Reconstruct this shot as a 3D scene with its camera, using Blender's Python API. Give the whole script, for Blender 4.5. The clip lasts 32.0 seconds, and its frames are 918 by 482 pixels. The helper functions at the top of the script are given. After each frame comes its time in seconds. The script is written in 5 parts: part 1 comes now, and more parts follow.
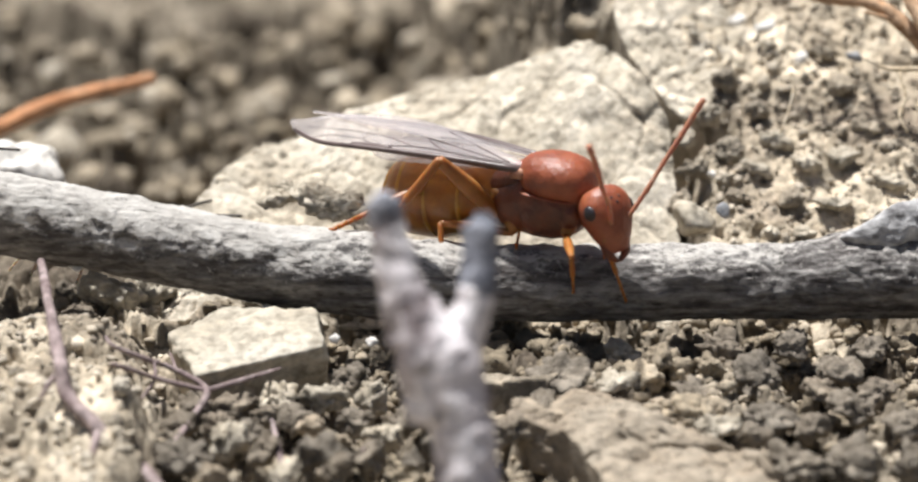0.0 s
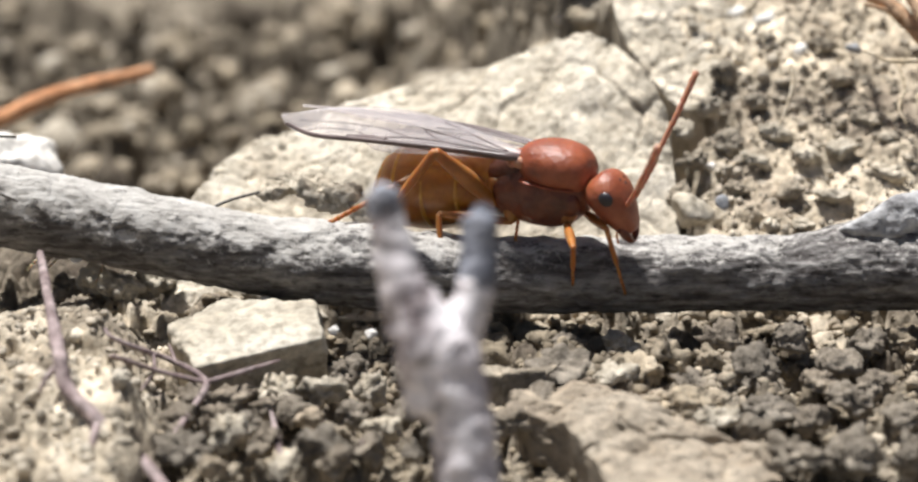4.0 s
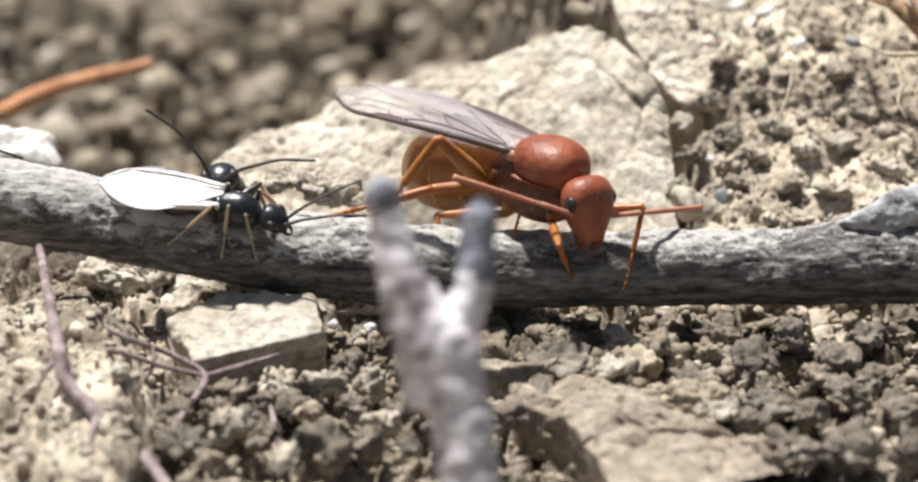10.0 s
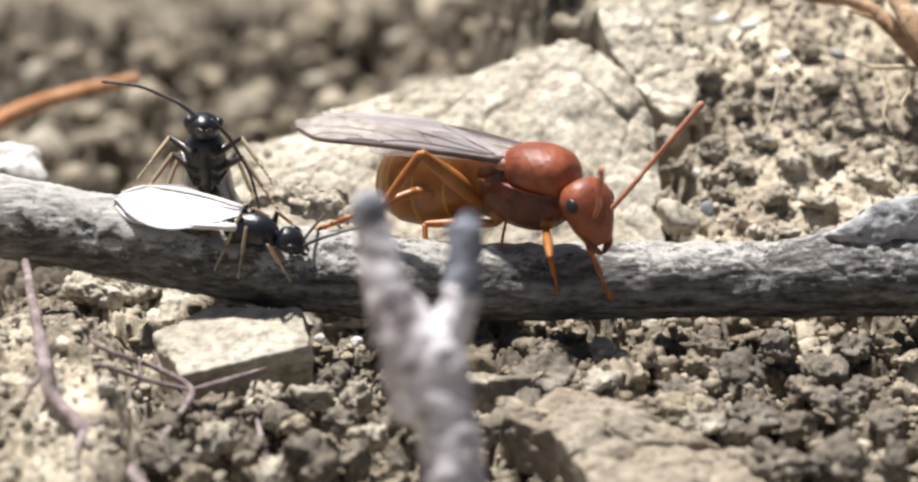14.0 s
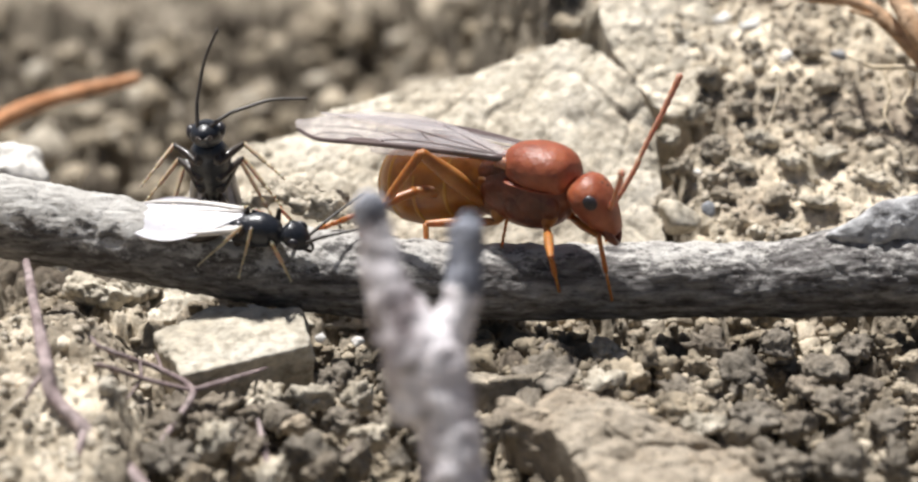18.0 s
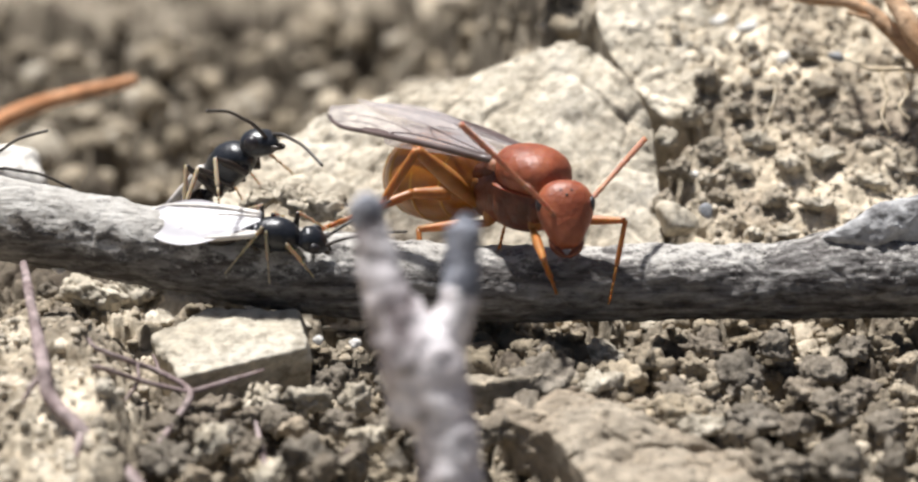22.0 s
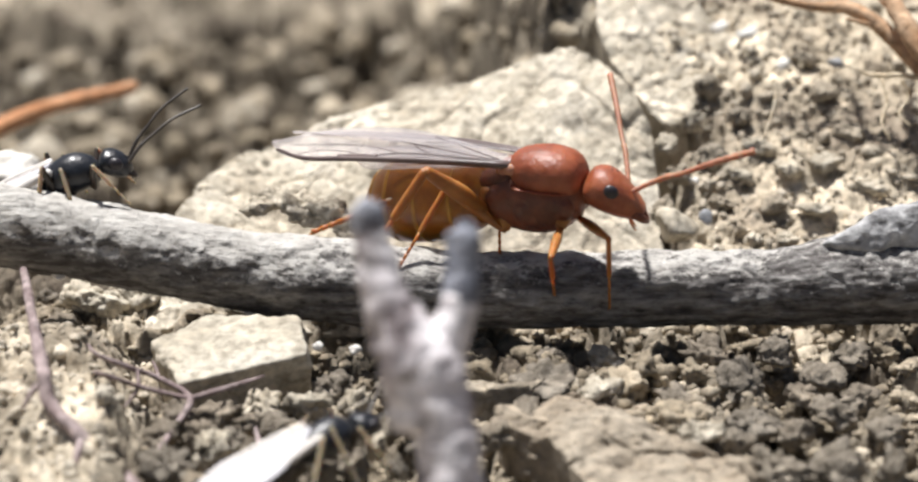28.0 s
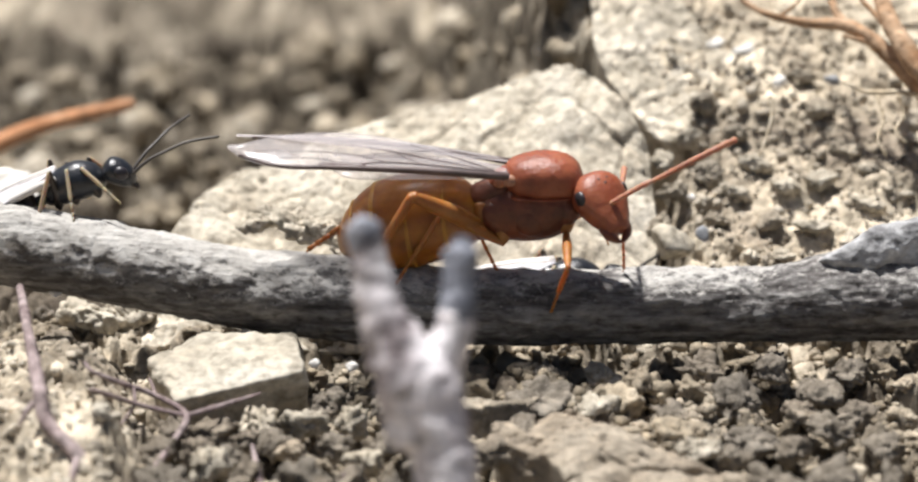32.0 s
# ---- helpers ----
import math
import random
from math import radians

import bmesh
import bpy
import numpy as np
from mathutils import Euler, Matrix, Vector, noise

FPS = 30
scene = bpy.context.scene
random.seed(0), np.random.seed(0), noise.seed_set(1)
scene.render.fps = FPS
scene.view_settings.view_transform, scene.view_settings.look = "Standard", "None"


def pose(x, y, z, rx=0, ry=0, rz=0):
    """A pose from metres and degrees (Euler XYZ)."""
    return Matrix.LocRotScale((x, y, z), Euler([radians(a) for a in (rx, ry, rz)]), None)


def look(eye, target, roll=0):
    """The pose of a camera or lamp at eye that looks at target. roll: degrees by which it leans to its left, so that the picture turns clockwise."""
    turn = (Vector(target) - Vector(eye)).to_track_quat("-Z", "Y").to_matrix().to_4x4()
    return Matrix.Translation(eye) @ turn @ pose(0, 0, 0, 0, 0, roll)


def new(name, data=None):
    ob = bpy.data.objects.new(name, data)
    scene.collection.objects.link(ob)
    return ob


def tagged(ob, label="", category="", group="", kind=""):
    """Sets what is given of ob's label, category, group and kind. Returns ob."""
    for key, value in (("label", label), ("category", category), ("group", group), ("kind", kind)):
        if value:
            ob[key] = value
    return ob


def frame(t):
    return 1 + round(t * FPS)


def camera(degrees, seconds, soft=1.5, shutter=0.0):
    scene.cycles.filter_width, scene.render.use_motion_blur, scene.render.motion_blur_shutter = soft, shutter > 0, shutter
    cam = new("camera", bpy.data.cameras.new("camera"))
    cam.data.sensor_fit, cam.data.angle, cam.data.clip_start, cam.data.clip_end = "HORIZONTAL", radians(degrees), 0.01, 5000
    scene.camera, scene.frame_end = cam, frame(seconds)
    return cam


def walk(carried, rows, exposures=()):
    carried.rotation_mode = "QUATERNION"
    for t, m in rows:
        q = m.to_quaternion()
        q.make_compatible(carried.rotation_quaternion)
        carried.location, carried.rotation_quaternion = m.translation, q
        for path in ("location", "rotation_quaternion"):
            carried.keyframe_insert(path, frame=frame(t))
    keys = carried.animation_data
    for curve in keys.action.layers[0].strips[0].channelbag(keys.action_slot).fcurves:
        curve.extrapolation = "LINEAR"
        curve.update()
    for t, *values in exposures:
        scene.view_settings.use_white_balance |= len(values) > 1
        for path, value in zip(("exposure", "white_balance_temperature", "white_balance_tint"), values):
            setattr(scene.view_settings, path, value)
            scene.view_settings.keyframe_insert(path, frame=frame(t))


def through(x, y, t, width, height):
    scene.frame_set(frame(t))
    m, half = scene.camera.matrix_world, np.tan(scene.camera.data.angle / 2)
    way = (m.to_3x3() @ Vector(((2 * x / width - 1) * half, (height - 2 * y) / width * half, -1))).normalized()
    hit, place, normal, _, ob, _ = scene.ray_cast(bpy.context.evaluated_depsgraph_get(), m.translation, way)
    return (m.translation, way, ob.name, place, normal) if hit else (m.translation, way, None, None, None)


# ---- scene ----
# All lengths below are written in millimetres; MM turns them into metres.
MM = 0.001


def mm(x, y, z, rx=0, ry=0, rz=0):
    return pose(x * MM, y * MM, z * MM, rx, ry, rz)


# ---- camera: held still by hand, it only sways ----
cam = camera(25, 32.0, soft=2.4)
cam.data.dof.use_dof = True
cam.data.dof.focus_distance = 67.5 * MM
cam.data.dof.aperture_fstop = 62
EYE = (0.0, -63.62, 23.15)
SWAY = [
    (0, 0.0000, 0.0000),
    (0.5, 0.0000, -0.0745),
    (1, 0.0000, -0.0988),
    (1.5, 0.0000, -0.0988),
    (2, -0.0243, -0.0988),
    (2.5, -0.0243, -0.1248),
    (3, -0.0243, -0.1734),
    (3.5, -0.0243, -0.2236),
    (5.5, -0.0486, -0.1734),
    (6, -0.0729, -0.1248),
    (6.5, -0.0745, -0.1248),
    (7, -0.0745, -0.1248),
    (7.5, -0.0745, -0.1248),
    (8, -0.0745, -0.1248),
    (8.5, -0.0745, -0.1734),
    (9, -0.0745, -0.2479),
    (9.5, -0.0745, -0.3467),
    (10, -0.0502, -0.3969),
    (10.5, -0.0486, -0.4212),
    (11, -0.0243, -0.3726),
    (11.5, -0.0486, -0.3467),
    (12, -0.0745, -0.2722),
    (12.5, -0.1734, -0.1977),
    (13, -0.2722, -0.0988),
    (13.5, -0.3726, -0.0243),
    (14, -0.4472, -0.0243),
    (14.5, -0.4715, -0.0502),
    (16.5, -0.3726, -0.0745),
    (17, -0.3726, -0.0502),
    (17.5, -0.3969, -0.0486),
    (18, -0.4212, -0.0243),
    (18.5, -0.4455, 0.0243),
    (19, -0.4715, 0.0745),
    (19.5, -0.4715, 0.1248),
    (20, -0.4715, 0.1491),
    (20.5, -0.4958, 0.1248),
    (21, -0.4958, 0.0988),
    (21.5, -0.4958, 0.0745),
    (22, -0.4958, 0.0259),
    (22.5, -0.4958, 0.0000),
    (23, -0.4715, 0.0000),
    (23.5, -0.4715, 0.0000),
    (24, -0.4715, 0.0000),
    (24.5, -0.4715, 0.0259),
    (25, -0.4715, 0.0502),
    (25.5, -0.4715, 0.0745),
    (27.5, -0.4958, 0.1248),
    (28, -0.4958, 0.1993),
    (28.5, -0.4958, 0.2722),
    (29, -0.4958, 0.3224),
    (29.5, -0.4958, 0.3726),
    (30, -0.4958, 0.4472),
    (30.5, -0.4958, 0.4958),
    (31, -0.5217, 0.5703),
    (31.5, -0.5703, 0.6205),
    (32, -0.5962, 0.6691),
]
walk(cam, [(t, mm(*EYE, 70 + up, 0, left)) for t, left, up in SWAY])

# ---- light: bright hazy day, sun high behind the stick, on the left ----
world = bpy.data.worlds.new("sky")
scene.world = world
world.use_nodes = True
wn = world.node_tree.nodes
sky = wn.new("ShaderNodeTexSky")
sky.sky_type = "NISHITA"
sky.sun_disc = False
SUN_UP, SUN_SIDE = 72, -40
sky.sun_elevation = radians(SUN_UP)
sky.sun_rotation = radians(SUN_SIDE)
sky.dust_density = 3.0
wn["Background"].inputs["Strength"].default_value = 0.037
world.node_tree.links.new(sky.outputs[0], wn["Background"].inputs["Color"])
sun = new("sun", bpy.data.lights.new("sun", "SUN"))
sun.data.energy = 5.0
sun.data.angle = radians(3)
sun.data.color = (1.0, 0.985, 0.97)
a, e = radians(SUN_SIDE), radians(SUN_UP)
sun.matrix_world = look((math.sin(a) * math.cos(e), math.cos(a) * math.cos(e), math.sin(e)), (0, 0, 0))
scene.view_settings.exposure = 0.68


# ---- noise on arrays of points ----
def hashed(i, j, k, seed):
    h = (i.astype(np.int64) * 374761393 + j.astype(np.int64) * 668265263 + k.astype(np.int64) * 2147483647 + seed * 1274126177) & 0xFFFFFFFF
    h = ((h ^ (h >> 13)) * 1274126177) & 0xFFFFFFFF
    h = ((h ^ (h >> 16)) * 2246822519) & 0xFFFFFFFF
    return (h ^ (h >> 15)) / 4294967295.0


def vnoise(p, seed=0):
    b = np.floor(p)
    f = p - b
    f = f * f * (3 - 2 * f)
    b = b.astype(np.int64)
    r = 0
    for dx in (0, 1):
        for dy in (0, 1):
            for dz in (0, 1):
                w = (f[:, 0] if dx else 1 - f[:, 0]) * (f[:, 1] if dy else 1 - f[:, 1]) * (f[:, 2] if dz else 1 - f[:, 2])
                r = r + w * hashed(b[:, 0] + dx, b[:, 1] + dy, b[:, 2] + dz, seed)
    return r * 2 - 1


def fbm(p, octaves=4, seed=0, gain=0.5):
    r, a, p = 0, 1.0, np.asarray(p, float)
    for o in range(octaves):
        r = r + a * vnoise(p, seed + o * 17)
        a *= gain
        p = p * 2.07
    return r


def cells(p, seed=0):
    """Distance to the nearest of scattered centres, one a unit cell."""
    b = np.floor(p).astype(np.int64)
    best = np.full(len(p), 9.0)
    for dx in (-1, 0, 1):
        for dy in (-1, 0, 1):
            for dz in (-1, 0, 1):
                i, j, k = b[:, 0] + dx, b[:, 1] + dy, b[:, 2] + dz
                c = np.stack([i + hashed(i, j, k, seed), j + hashed(i, j, k, seed + 5), k + hashed(i, j, k, seed + 9)], 1)
                best = np.minimum(best, ((c - p) ** 2).sum(1))
    return np.sqrt(best)


def blocks(p, size, seed=0, gap=0.22):
    """Broken earth: tilted, angular pieces with crevices between them, about -1 to 1."""
    w = np.stack([fbm(p / size * 0.9, 3, seed + 31 + n) for n in range(3)], 1)
    q = p / size + w * 0.28
    b = np.floor(q).astype(np.int64)
    d1, d2 = np.full(len(q), 9.0), np.full(len(q), 9.0)
    high = np.zeros(len(q))
    for dx in (-1, 0, 1):
        for dy in (-1, 0, 1):
            for dz in (-1, 0, 1):
                i, j, k = b[:, 0] + dx, b[:, 1] + dy, b[:, 2] + dz
                a = [hashed(i, j, k, seed + n) for n in (0, 5, 9)]
                c = np.stack([i + a[0], j + a[1], k + a[2]], 1)
                o = q - c
                d = np.sqrt((o ** 2).sum(1))
                tilt = ((np.stack([a[1], a[2], a[0]], 1) - 0.5) * o).sum(1)
                new_high = (a[0] * 7.3 % 1.0) - 0.5 + 1.5 * tilt - 0.35 * d
                near = d < d1
                d2 = np.where(near, d1, np.minimum(d2, d))
                high = np.where(near, new_high, high)
                d1 = np.where(near, d, d1)
    return high - 0.8 * np.clip(1 - (d2 - d1) / gap, 0, 1) ** 1.5


def lumps(p, size, seed=0):
    """Rounded crumbs of that size: 1 on their tops, 0 in the joints."""
    w = np.stack([fbm(p / size * 1.3, 2, seed + 3 + n) for n in range(3)], 1)
    return np.clip(1 - cells(p / size + w * 0.25, seed) * 1.25, 0, 1) ** 0.6


# ---- mesh helpers ----
def mesh(name, pieces, mats, smooth=True):
    """One mesh from pieces (vertices in mm, faces, slot)."""
    vs, fs, slots, n = [], [], [], 0
    for piece in pieces:
        v, f = piece[0], piece[1]
        vs.extend([tuple(c * MM for c in q) for q in np.asarray(v, float).tolist()])
        fs.extend([tuple(i + n for i in q) for q in f])
        slots.extend([piece[2] if len(piece) > 2 else 0] * len(f))
        n = len(vs)
    me = bpy.data.meshes.new(name)
    me.from_pydata(vs, [], fs)
    for m in (mats if isinstance(mats, (list, tuple)) else [mats]):
        me.materials.append(m)
    me.polygons.foreach_set("material_index", slots)
    me.polygons.foreach_set("use_smooth", [smooth] * len(fs))
    me.update()
    return me


def part(name, pieces, mats, parent=None, label="", m=None, smooth=True):
    ob = new(name, mesh(name, pieces, mats, smooth))
    ob.parent = parent
    if m is not None:
        ob.matrix_basis = m
    if label:
        ob["label"] = label
    return ob


def thing(name, label, category, m=None, group="", kind=""):
    ob = tagged(new(name), label, category, group, kind)
    ob.empty_display_size = 0.001
    if m is not None:
        ob.matrix_basis = m
    return ob


def spline(points, steps):
    """A smooth line through the points (any number of columns)."""
    p = np.asarray(points, float)
    p = np.vstack([2 * p[0] - p[1], p, 2 * p[-1] - p[-2]])
    out = []
    for i in range(1, len(p) - 2):
        for s in range(steps):
            t = s / steps
            out.append(0.5 * (2 * p[i] + (p[i + 1] - p[i - 1]) * t + (2 * p[i - 1] - 5 * p[i] + 4 * p[i + 1] - p[i + 2]) * t * t
                              + (3 * p[i] - p[i - 1] - 3 * p[i + 1] + p[i + 2]) * t ** 3))
    out.append(p[-2])
    return np.array(out)


def tube(points, seg=10, steps=6, rough=0.0, grain=1.0, seed=0, cap=True, scaly=0.0):
    """A round, tapering limb along points (x, y, z, radius)."""
    line = spline(points, steps) if len(points) > 2 or steps > 1 else np.asarray(points, float)
    c, r = line[:, :3], line[:, 3]
    d = np.gradient(c, axis=0)
    d /= np.linalg.norm(d, axis=1)[:, None] + 1e-9
    side = np.cross(d[0], (0, 0, 1.0) if abs(d[0][2]) < 0.9 else (1.0, 0, 0))
    v = []
    for i in range(len(c)):
        side = side - d[i] * np.dot(side, d[i])
        side /= np.linalg.norm(side)
        other = np.cross(d[i], side)
        for k in range(seg):
            g = 2 * math.pi * k / seg
            v.append(c[i] + r[i] * (math.cos(g) * side + math.sin(g) * other))
    v = np.array(v)
    if rough:
        out = v - np.repeat(c, seg, 0)
        q = v / grain
        v = v + out * (rough * fbm(q, 4, seed) + scaly * blocks(q * (0.5, 1, 1), 1.0, seed + 3) + 0.4 * scaly * blocks(q * (0.5, 1, 1), 0.4, seed + 5))[:, None]
    f = []
    for i in range(len(c) - 1):
        for k in range(seg):
            n = (k + 1) % seg
            f.append((i * seg + k, i * seg + n, (i + 1) * seg + n, (i + 1) * seg + k))
    v = v.tolist()
    if cap:
        for i, e in ((0, -1), (len(c) - 1, 1)):
            v.append((c[i] + e * d[i] * r[i] * 0.5).tolist())
            t = len(v) - 1
            for k in range(seg):
                n = (k + 1) % seg
                f.append((t, i * seg + n, i * seg + k) if e < 0 else (t, i * seg + k, i * seg + n))
    return v, f


def loft(stations, seg=20, steps=4, power=2.0):
    """A body along x: stations (x, z of the middle, half width, half height)."""
    line = spline(stations, steps)
    v, f = [], []
    for x, z, w, h in line:
        for k in range(seg):
            g = 2 * math.pi * k / seg
            cy, cz = math.cos(g), math.sin(g)
            e = 2.0 / power
            v.append((x, max(w, 1e-3) * math.copysign(abs(cy) ** e, cy), z + max(h, 1e-3) * math.copysign(abs(cz) ** e, cz)))
    n = len(line)
    for i in range(n - 1):
        for k in range(seg):
            q = (k + 1) % seg
            f.append((i * seg + k, (i + 1) * seg + k, (i + 1) * seg + q, i * seg + q))
    f.append(tuple(range(seg)))
    f.append(tuple(reversed(range((n - 1) * seg, n * seg))))
    return v, f


def ball(c, r, seg=12, rings=8, m=None):
    v, f = [], []
    for i in range(rings + 1):
        a = math.pi * i / rings
        for k in range(seg):
            g = 2 * math.pi * k / seg
            q = Vector((r[0] * math.sin(a) * math.cos(g), r[1] * math.sin(a) * math.sin(g), r[2] * math.cos(a)))
            if m is not None:
                q = m @ q
            v.append((q[0] + c[0], q[1] + c[1], q[2] + c[2]))
    for i in range(rings):
        for k in range(seg):
            n = (k + 1) % seg
            f.append((i * seg + k, (i + 1) * seg + k, (i + 1) * seg + n, i * seg + n))
    return v, f


ICO = {}


def ico(level):
    if level not in ICO:
        bm = bmesh.new()
        bmesh.ops.create_icosphere(bm, subdivisions=level, radius=1.0)
        ICO[level] = (np.array([q.co[:] for q in bm.verts]), [tuple(q.index for q in p.verts) for p in bm.faces])
        bm.free()
    return ICO[level]


def stone_shape(size, seed, level=4, cuts=9, sharp=10.0, rough=0.08, grain=0.6, planes=None, pits=0.0):
    """An angular, worn stone: a ball cut by planes, then roughened."""
    d, f = ico(level)
    rng = random.Random(seed)
    if planes is None:
        planes = []
        for _ in range(cuts):
            n = Vector((rng.gauss(0, 1), rng.gauss(0, 1), rng.gauss(0, 1))).normalized()
            planes.append((*n, rng.uniform(0.62, 1.0)))
    s = sum(np.clip(d @ np.array(q[:3]) / q[3], 0, None) ** sharp for q in planes)
    s = s + (1 / 1.25) ** sharp
    r = s ** (-1 / sharp)
    v = d * r[:, None] * np.array(size)
    mean = sum(size) / 3
    n = fbm(v / grain + seed * 7.3, 4, seed) * rough * mean
    if pits:
        n = n + (blocks(v + seed * 3.1, grain, seed) + 0.4 * blocks(v + seed, grain * 0.4, seed + 2) + 0.15 * fbm(v / grain * 5, 3, seed)) * pits
    return v + d * n[:, None], f


# ---- materials ----
def shader(name, rough=0.8, metal=0.0, spec=0.5):
    m = bpy.data.materials.new(name)
    m.use_nodes = True
    b = m.node_tree.nodes["Principled BSDF"]
    b.inputs["Roughness"].default_value = rough
    b.inputs["Metallic"].default_value = metal
    b.inputs["Specular IOR Level"].default_value = spec
    return m, m.node_tree.nodes, m.node_tree.links, b


def grain(m, scale, detail=6.0, stretch=(1, 1, 1), rough=0.55):
    n, l = m.node_tree.nodes, m.node_tree.links
    co = n.new("ShaderNodeTexCoord")
    mp = n.new("ShaderNodeMapping")
    mp.inputs["Scale"].default_value = stretch
    tx = n.new("ShaderNodeTexNoise")
    tx.inputs["Scale"].default_value = scale
    tx.inputs["Detail"].default_value = detail
    tx.inputs["Roughness"].default_value = rough
    l.new(co.outputs["Object"], mp.inputs["Vector"])
    l.new(mp.outputs[0], tx.inputs["Vector"])
    return tx.outputs["Fac"]


def ramp(m, fac, stops):
    r = m.node_tree.nodes.new("ShaderNodeValToRGB")
    while len(r.color_ramp.elements) < len(stops):
        r.color_ramp.elements.new(0.5)
    for el, (at, c) in zip(r.color_ramp.elements, stops):
        el.position, el.color = at, (*c, 1)
    m.node_tree.links.new(fac, r.inputs["Fac"])
    return r.outputs["Color"]


def blend(m, fac, a, b, kind="MIX"):
    x = m.node_tree.nodes.new("ShaderNodeMix")
    x.data_type, x.blend_type = "RGBA", kind
    for s, q in ((x.inputs["Factor"], fac), (x.inputs["A"], a), (x.inputs["B"], b)):
        if isinstance(q, (int, float)):
            s.default_value = q
        elif isinstance(q, tuple):
            s.default_value = (*q, 1)
        else:
            m.node_tree.links.new(q, s)
    return x.outputs["Result"]


def bump(m, fac, height, normal=None):
    b = m.node_tree.nodes.new("ShaderNodeBump")
    b.inputs["Strength"].default_value = 1.0
    b.inputs["Distance"].default_value = height * MM
    m.node_tree.links.new(fac, b.inputs["Height"])
    if normal is not None:
        m.node_tree.links.new(normal, b.inputs["Normal"])
    return b.outputs["Normal"]


def earthy(name, dark, mid, pale, rough=0.95, relief=0.09, speck=0.5):
    """Dry earth or stone: broad stains, fine grain, scattered dark and pale grains."""
    m, n, l, b = shader(name, rough, 0, 0.15)
    broad = ramp(m, grain(m, 260, 4), [(0.33, dark), (0.5, mid), (0.68, pale)])
    fine = ramp(m, grain(m, 2600, 5), [(0.3, (0.45, 0.43, 0.4)), (0.5, (0.9, 0.9, 0.9)), (0.7, (1.25, 1.22, 1.18))])
    c = blend(m, 0.8, broad, fine, "MULTIPLY")
    vor = n.new("ShaderNodeTexVoronoi")
    vor.inputs["Scale"].default_value = 2300
    co = n.new("ShaderNodeTexCoord")
    l.new(co.outputs["Object"], vor.inputs["Vector"])
    sep = n.new("ShaderNodeSeparateColor")
    l.new(vor.outputs["Color"], sep.inputs[0])
    c = blend(m, 0.55 * speck, c, ramp(m, sep.outputs[0], [(0.0, (0.25, 0.22, 0.18)), (0.25, (0.75, 0.73, 0.7)), (0.8, (1.0, 1.0, 1.0)), (1.0, (1.7, 1.66, 1.6))]), "MULTIPLY")
    info = n.new("ShaderNodeObjectInfo")
    c = blend(m, 1.0, c, ramp(m, info.outputs["Random"], [(0, (0.86, 0.86, 0.86)), (1, (1.1, 1.08, 1.05))]), "MULTIPLY")
    l.new(c, b.inputs["Base Color"])
    nrm = bump(m, grain(m, 1500, 8, rough=0.7), relief)
    nrm = bump(m, grain(m, 6000, 4), relief * 0.35, nrm)
    l.new(nrm, b.inputs["Normal"])
    return m


def crumbly(name, *args, **kw):
    """Earth whose loose pieces differ in shade."""
    m = earthy(name, *args, **kw)
    n, l = m.node_tree.nodes, m.node_tree.links
    b = n["Principled BSDF"]
    was = b.inputs["Base Color"].links[0].from_socket
    geo = n.new("ShaderNodeNewGeometry")
    tone = ramp(m, geo.outputs["Random Per Island"], [(0, (0.62, 0.60, 0.58)), (0.5, (0.95, 0.94, 0.92)), (0.9, (1.15, 1.13, 1.1)), (1, (1.5, 1.48, 1.45))])
    l.new(blend(m, 1.0, was, tone, "MULTIPLY"), b.inputs["Base Color"])
    return m


def ground_soil():
    """Damp dark earth, dry soil and pale clay, patch by patch, some shadow painted in."""
    m = earthy("dry_soil", (0.15, 0.125, 0.10), (0.27, 0.235, 0.185), (0.42, 0.375, 0.305))
    n, l = m.node_tree.nodes, m.node_tree.links
    b = n["Principled BSDF"]
    was = b.inputs["Base Color"].links[0].from_socket
    at = n.new("ShaderNodeAttribute")
    at.attribute_name = "clay"
    tone = ramp(m, at.outputs["Fac"], [(0.0, (0.45, 0.44, 0.43)), (0.5, (1.0, 1.0, 1.0)), (1.0, (2.0, 2.0, 1.97))])
    l.new(blend(m, 1.0, was, tone, "MULTIPLY"), b.inputs["Base Color"])
    return m


SOIL = ground_soil()
CRUMB = crumbly("soil_crumb", (0.19, 0.165, 0.125), (0.31, 0.27, 0.21), (0.45, 0.405, 0.335))
SLOPECRUMB = crumbly("pale_crumb", (0.40, 0.355, 0.29), (0.53, 0.475, 0.39), (0.65, 0.60, 0.51))
CLAY = earthy("pale_clay", (0.42, 0.37, 0.295), (0.55, 0.50, 0.41), (0.66, 0.61, 0.52), relief=0.09, speck=0.8)
LIME = earthy("pale_stone", (0.42, 0.375, 0.30), (0.53, 0.485, 0.40), (0.62, 0.58, 0.50), relief=0.05, speck=0.35)
GRITTY = earthy("gritty_clay", (0.27, 0.235, 0.185), (0.38, 0.335, 0.27), (0.49, 0.44, 0.36), relief=0.11, speck=0.7)
DARKSOIL = earthy("dark_soil", (0.15, 0.125, 0.10), (0.26, 0.225, 0.18), (0.38, 0.335, 0.275))
